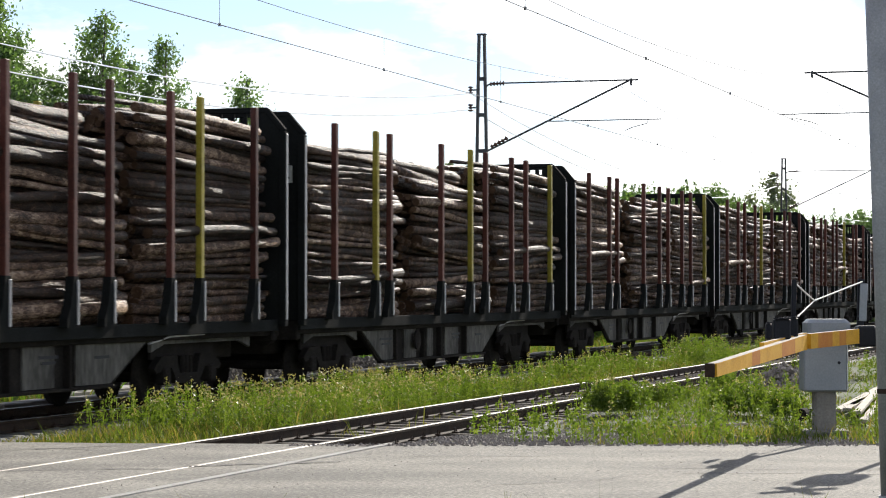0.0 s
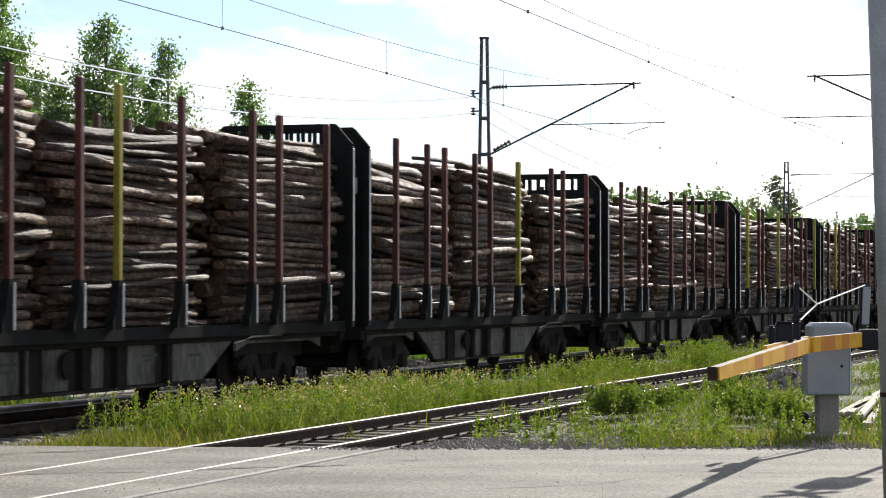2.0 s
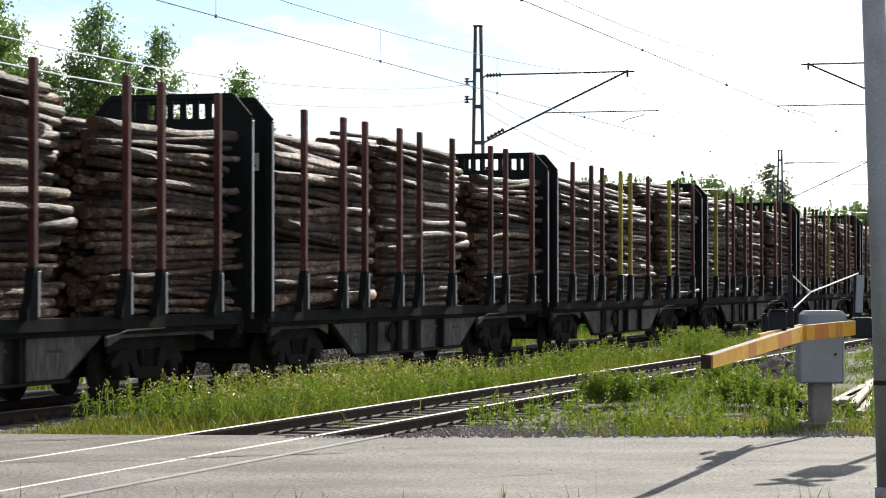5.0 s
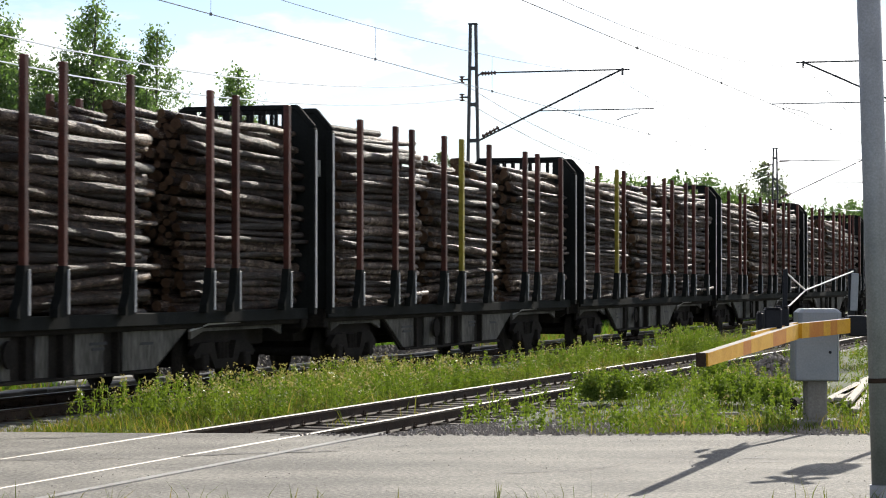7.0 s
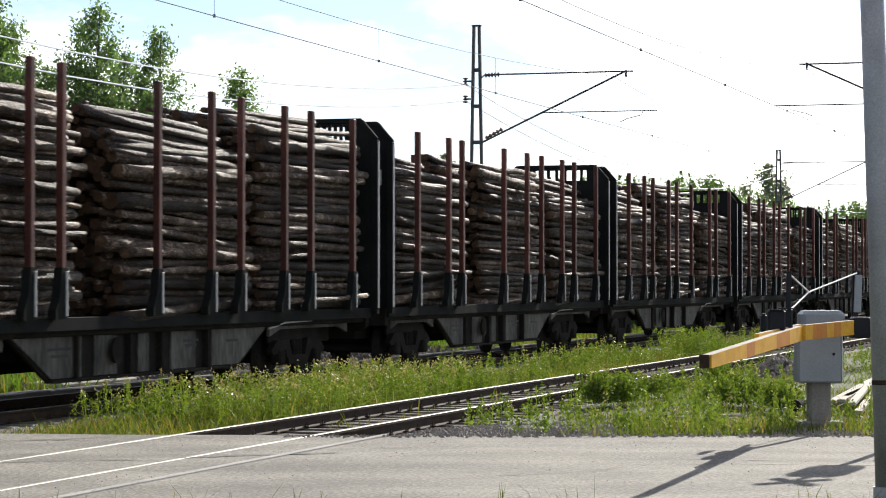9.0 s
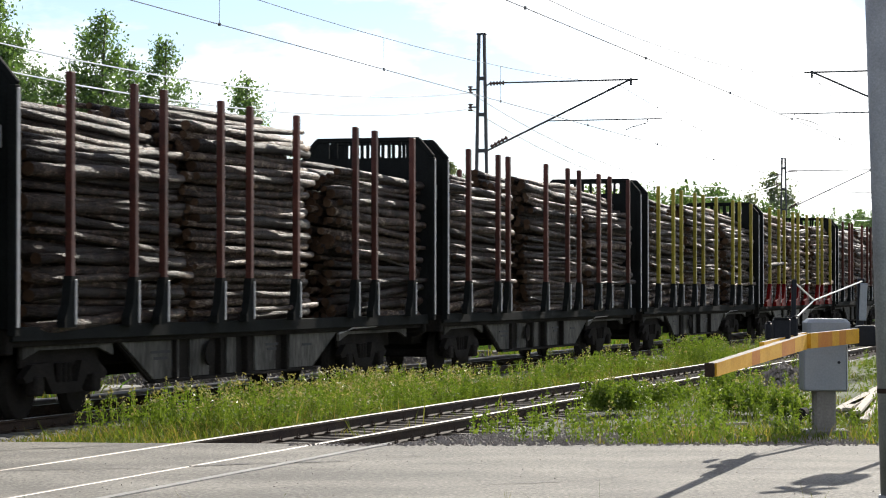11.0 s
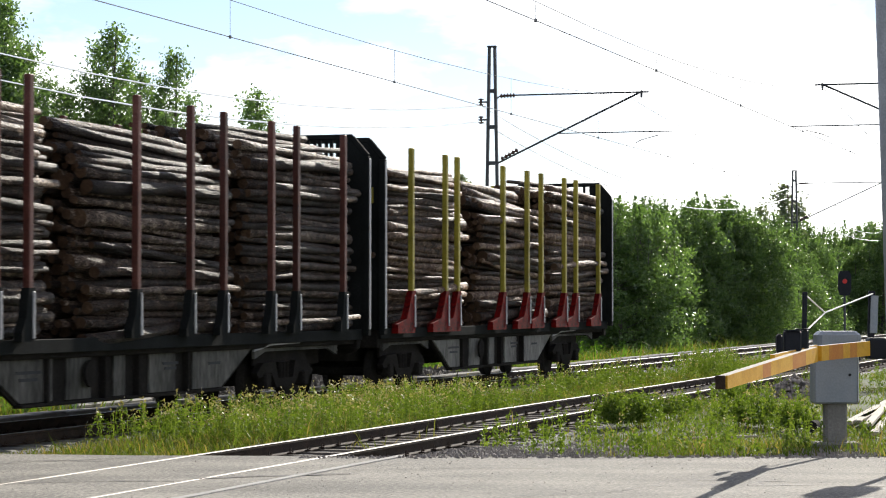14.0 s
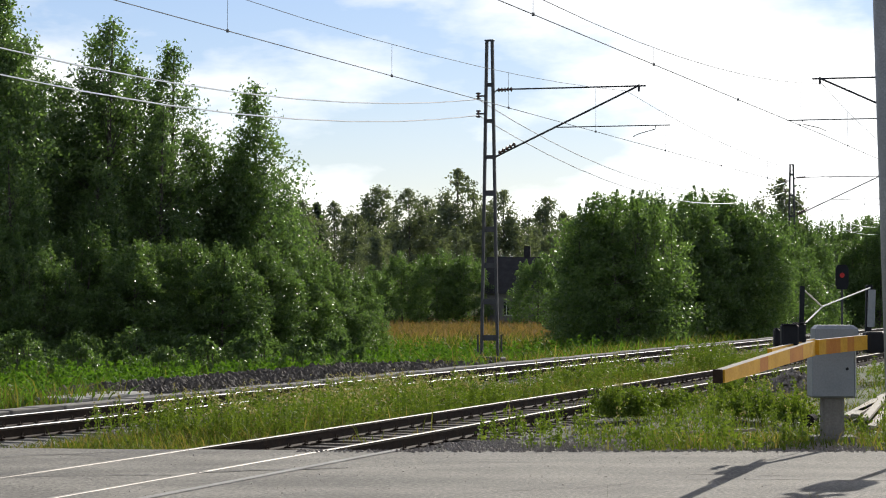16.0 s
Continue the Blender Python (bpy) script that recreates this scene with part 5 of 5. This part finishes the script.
def wagon(kind, stakes, yellow):
    """An empty-handed timber wagon; x runs to its rear, z from the rail tops."""
    lab = "dark timber wagon with bright red sockets and yellow stakes" if kind == "y" else "sooty timber wagon with tall stakes and dark end bulkheads"
    ob = thing("timber_wagon", pose(0, 0, -60), lab, "railway wagon", "wagons of the timber train")
    fr = part("underframe", Build().box((-9.55, 0, 1.17), (19.0, 2.5, 0.26), None, 0, 0.02), [SOOT], ob)
    for y in (-1.3, 1.3):
        part("side_sill", Build().box((-9.55, y, 1.22), (19.1, 0.1, 0.2), None, 0, 0.01), [BULK], fr)
    for y in (-1.12, 1.12):
        belly = part("belly_girder", Build().prism([(-15.3, 1.06), (-14.0, 0.40), (-6.6, 0.40), (-5.2, 1.06)], y - 0.03, y + 0.03), [SOOT], ob, "sooty belly girder")
        o = 0.05 if y > 0 else -0.05
        for poly in ([(-15.2, 1.05), (-13.95, 0.44), (-12.95, 0.44), (-12.95, 1.05)], [(-12.5, 1.05), (-12.5, 0.44), (-11.7, 0.44), (-11.7, 1.05)], [(-10.9, 1.05), (-10.9, 0.44), (-10.5, 0.44), (-10.5, 1.05)],
                     [(-9.6, 1.05), (-9.6, 0.44), (-8.6, 0.44), (-8.6, 1.05)], [(-7.9, 1.05), (-7.9, 0.44), (-6.7, 0.44), (-5.35, 1.05)]):
            part("panel", Build().prism(poly, y + o - 0.015, y + o + 0.015), [WAGON_PALE if kind == "y" else WAGON_GREY], belly, "dusty grey side panel")
        for x in (-13.2, -11.3, -10.1, -8.2):
            part("rib", Build().box((x, y * 1.07, 0.73), (0.07, 0.12, 0.62), None, 0, 0.01), [SOOT], belly)
        for x, z, w in ((-14.0, 0.86, 0.75), (-14.0, 0.76, 0.55), (-9.1, 0.88, 0.6), (-9.1, 0.80, 0.45), (-7.3, 0.84, 0.5)):
            part("marking", Build().box((x + 0.3, y + o * 1.36, z), (w, 0.008, 0.045)), [BLACK], belly, "row of small unreadable markings")
        part("bottom_flange", Build().box((-10.3, y * 1.04, 0.40), (7.4, 0.16, 0.05), None, 0, 0.008), [SOOT], belly)
        part("brake_wheel", Build().tube([(-11.9, y * 1.12, 0.80), (-11.9, y * 1.16, 0.80)], 0.2, 14), [SOOT], belly)
        for x0, x1 in ((-18.4, -15.4), (-5.1, -0.9)):
            part("arch_panel", Build().prism([(x0, 1.08), (x0, 0.86), (x0 + 0.5, 0.98), (x1 - 0.5, 0.98), (x1, 0.86), (x1, 1.08)], y - 0.03, y + 0.03), [WAGON_GREY], fr)
    part("centre_sill", Build().box((-9.55, 0, 0.92), (18.6, 1.1, 0.5), None, 0, 0.02), [SOOT], fr)
    for x in (-3.5, -16.9):
        part("brake_rigging", Build().box((x, 0, 0.52), (1.1, 1.2, 0.34), None, 0, 0.03), [SOOT], fr)
        for y in (-0.98, 0.98):
            part("brake_hanger", Build().box((x, y, 0.88), (2.6, 0.05, 0.3), None, 0, 0.01), [SOOT], fr)
    bogie(ob, -3.5)
    bogie(ob, -16.9)
    for x, sg in ((0, 1), (-LENGTH, -1)):
        bk = part("bulkhead", Build().add(*bulk_shape(x)), [BULK], ob, "dark steel end bulkhead with cut corners")
        for y in (-1.42, 1.42):
            part("bulkhead_post", Build().box((x + sg * 0.03, y, 2.91), (0.16, 0.12, 3.42), None, 0, 0.01), [BULK], bk)
            # Pale strip painted in for the sunlight grazing the bulkhead's edge.
            part("edge_strip", Build().box((x + sg * 0.03, y * 1.047, 2.95), (0.09, 0.014, 3.26), None, 0, 0.004), [BARE_AND_SUNLIT], bk)
        for i in range(9):
            part("grille_bar", Build().box((x, -0.95 + i * 0.237, 4.80), (0.05, 0.07, 0.36), None, 0, 0.006), [BULK], bk)
        part("top_rail", Build().box((x, 0, 5.0), (0.10, 2.28, 0.10), None, 0, 0.015), [BULK], bk)
        for y in (-1, 1):
            pl = [(y * 0.86, 4.60), (y * 1.42, 4.60), (y * 1.12, 4.97), (y * 0.86, 4.97)]
            part("corner_plate", Build().add([(x - 0.03, *q) for q in pl] + [(x + 0.03, *q) for q in pl], [(0, 1, 2, 3), (7, 6, 5, 4), (0, 4, 5, 1), (1, 5, 6, 2), (2, 6, 7, 3), (3, 7, 4, 0)]), [BULK], bk)
            part("corner_rail", Build().bar((x, y * 1.12, 5.0), (x, y * 1.45, 4.62), 0.10, 0.10, 0, 0.015), [BULK], bk)
        for y in (-0.875, 0.875):
            bf = part("buffer", Build().tube([(x, y, 1.06), (x + sg * 0.40, y, 1.06)], 0.09, 10), [SOOT], ob)
            part("buffer_plate", Build().tube([(x + sg * 0.40, y, 1.06), (x + sg * 0.45, y, 1.06)], [0.22, 0.21], 14), [SOOT], bf)
        part("coupling", Build().box((x + sg * 0.25, 0, 0.98), (0.55, 0.12, 0.14), None, 0, 0.02), [SOOT], ob)
        if sg < 0:
            pl = part("placard", Build().box((x - 0.055, -1.10, 3.92), (0.03, 0.27, 0.31), None, 0, 0.006), [YELLOW if kind == "y" else PLACARD], bk, "small square warning placard")
            part("symbol", Build().add([(x - 0.074, -1.195, 3.83), (x - 0.074, -1.005, 3.83), (x - 0.074, -1.10, 4.01), (x - 0.07, -1.195, 3.83), (x - 0.07, -1.005, 3.83), (x - 0.07, -1.10, 4.01)], [(0, 2, 1), (3, 4, 5), (0, 1, 4, 3), (1, 2, 5, 4), (2, 0, 3, 5)]), [BLACK], pl, "dark triangle")
        part("headstock", Build().box((x - sg * 0.1, 0, 1.12), (0.2, 2.6, 0.36), None, 0, 0.02), [SOOT], ob)
    for i, s in enumerate(stakes):
        for y in (-1.44, 1.44):
            col = "y" if i in yellow else "r"
            st = part("stake", STAKE_ME[col], None, ob, "tall yellow steel stake" if col == "y" else "tall red-brown steel stake")
            st.location = (-s, y, 0)
            part("socket", SOCKET_ME["y" if kind == "y" else "r"], None, st)
    part("brake_rod", Build().tube([(-5.3, -1.2, 1.0), (-4.6, -1.25, 1.1), (-3.2, -1.25, 1.12)], 0.02, 5), [BARE_AND_SUNLIT], ob)
    part("air_tank", Build().tube([(-8.9, 0, 0.75), (-7.4, 0, 0.75)], 0.2, 12), [SOOT], ob)
    return ob


def bulk_shape(x):
    """The bulkhead's plate in y and z, with cut upper corners, below its open grille."""
    poly = [(-1.42, 1.3), (1.42, 1.3), (1.42, 4.58), (1.38, 4.62), (-1.38, 4.62), (-1.42, 4.58)]
    n = len(poly)
    v = [(x - 0.04, y, z) for y, z in poly] + [(x + 0.04, y, z) for y, z in poly]
    f = [tuple(range(n - 1, -1, -1)), tuple(range(n, 2 * n))] + [(i, (i + 1) % n, (i + 1) % n + n, i + n) for i in range(n)]
    return v, f


def train_pose(t, k, x=0.0, z=0.0):
    return on_track(REAR_0 - SPEED * t - PITCH * k + x, MAIN, z)


# which stakes are yellow, wagon by wagon from the rear
YELLOWS = {0: "012345678", 2: "012345678", 3: "012345678", 9: "7", 10: "4", 11: "8", 12: "245", 14: "7", 15: "058", 17: "3", 18: "4", 19: "0", 20: "047", 21: "1"}
FACING = "aabbabbaaabbbbbaabbaaa"
RED_SOCKETS = (0, 2)
HEIGHTS = [3.32, 2.98, 3.14, 2.8, 3.36, 2.92, 3.14, 2.72]
PROTO = [log_bundle(5 + i, 5.5, HEIGHTS[i], BARKS[i // 4], ("reddish-brown", "dark grey-brown")[i // 4]) for i in range(8)]
TRAIN = []
for k_ in range(22):
    facing_ = FACING[k_]
    st_ = [s + 0.05 * math.sin(k_ * 5.1 + i * 2.3) for i, s in enumerate(STAKES[facing_])]
    w_ = wagon("y" if k_ in RED_SOCKETS else "k", st_, {int(c) for c in YELLOWS.get(k_, "")})
    TRAIN.append((w_, k_, 0.0, 0.0))
    for j_, x_ in enumerate(BUNDLES[facing_]):
        q_ = (k_ * 3 + j_ + (k_ * k_) % 5) % 4 + (0 if k_ >= 13 or k_ in (0, 2) else 4)
        src_ = PROTO[q_]
        b_ = copy_thing(src_, pose(0, 0, -50))
        TRAIN.append((b_, k_, x_ + 0.09 * math.sin(k_ * 3 + j_ * 2), 1.32))
for p_ in PROTO:
    for o_ in [*p_.children_recursive, p_]:
        bpy.data.objects.remove(o_)


# ---------------------------------------------------------------- what moves
def motions():
    for ob, k, x, z in TRAIN:
        walk(ob, [(t, train_pose(t, k, x, z)) for t in (0, 4, 8, 12, 16)])


motions()
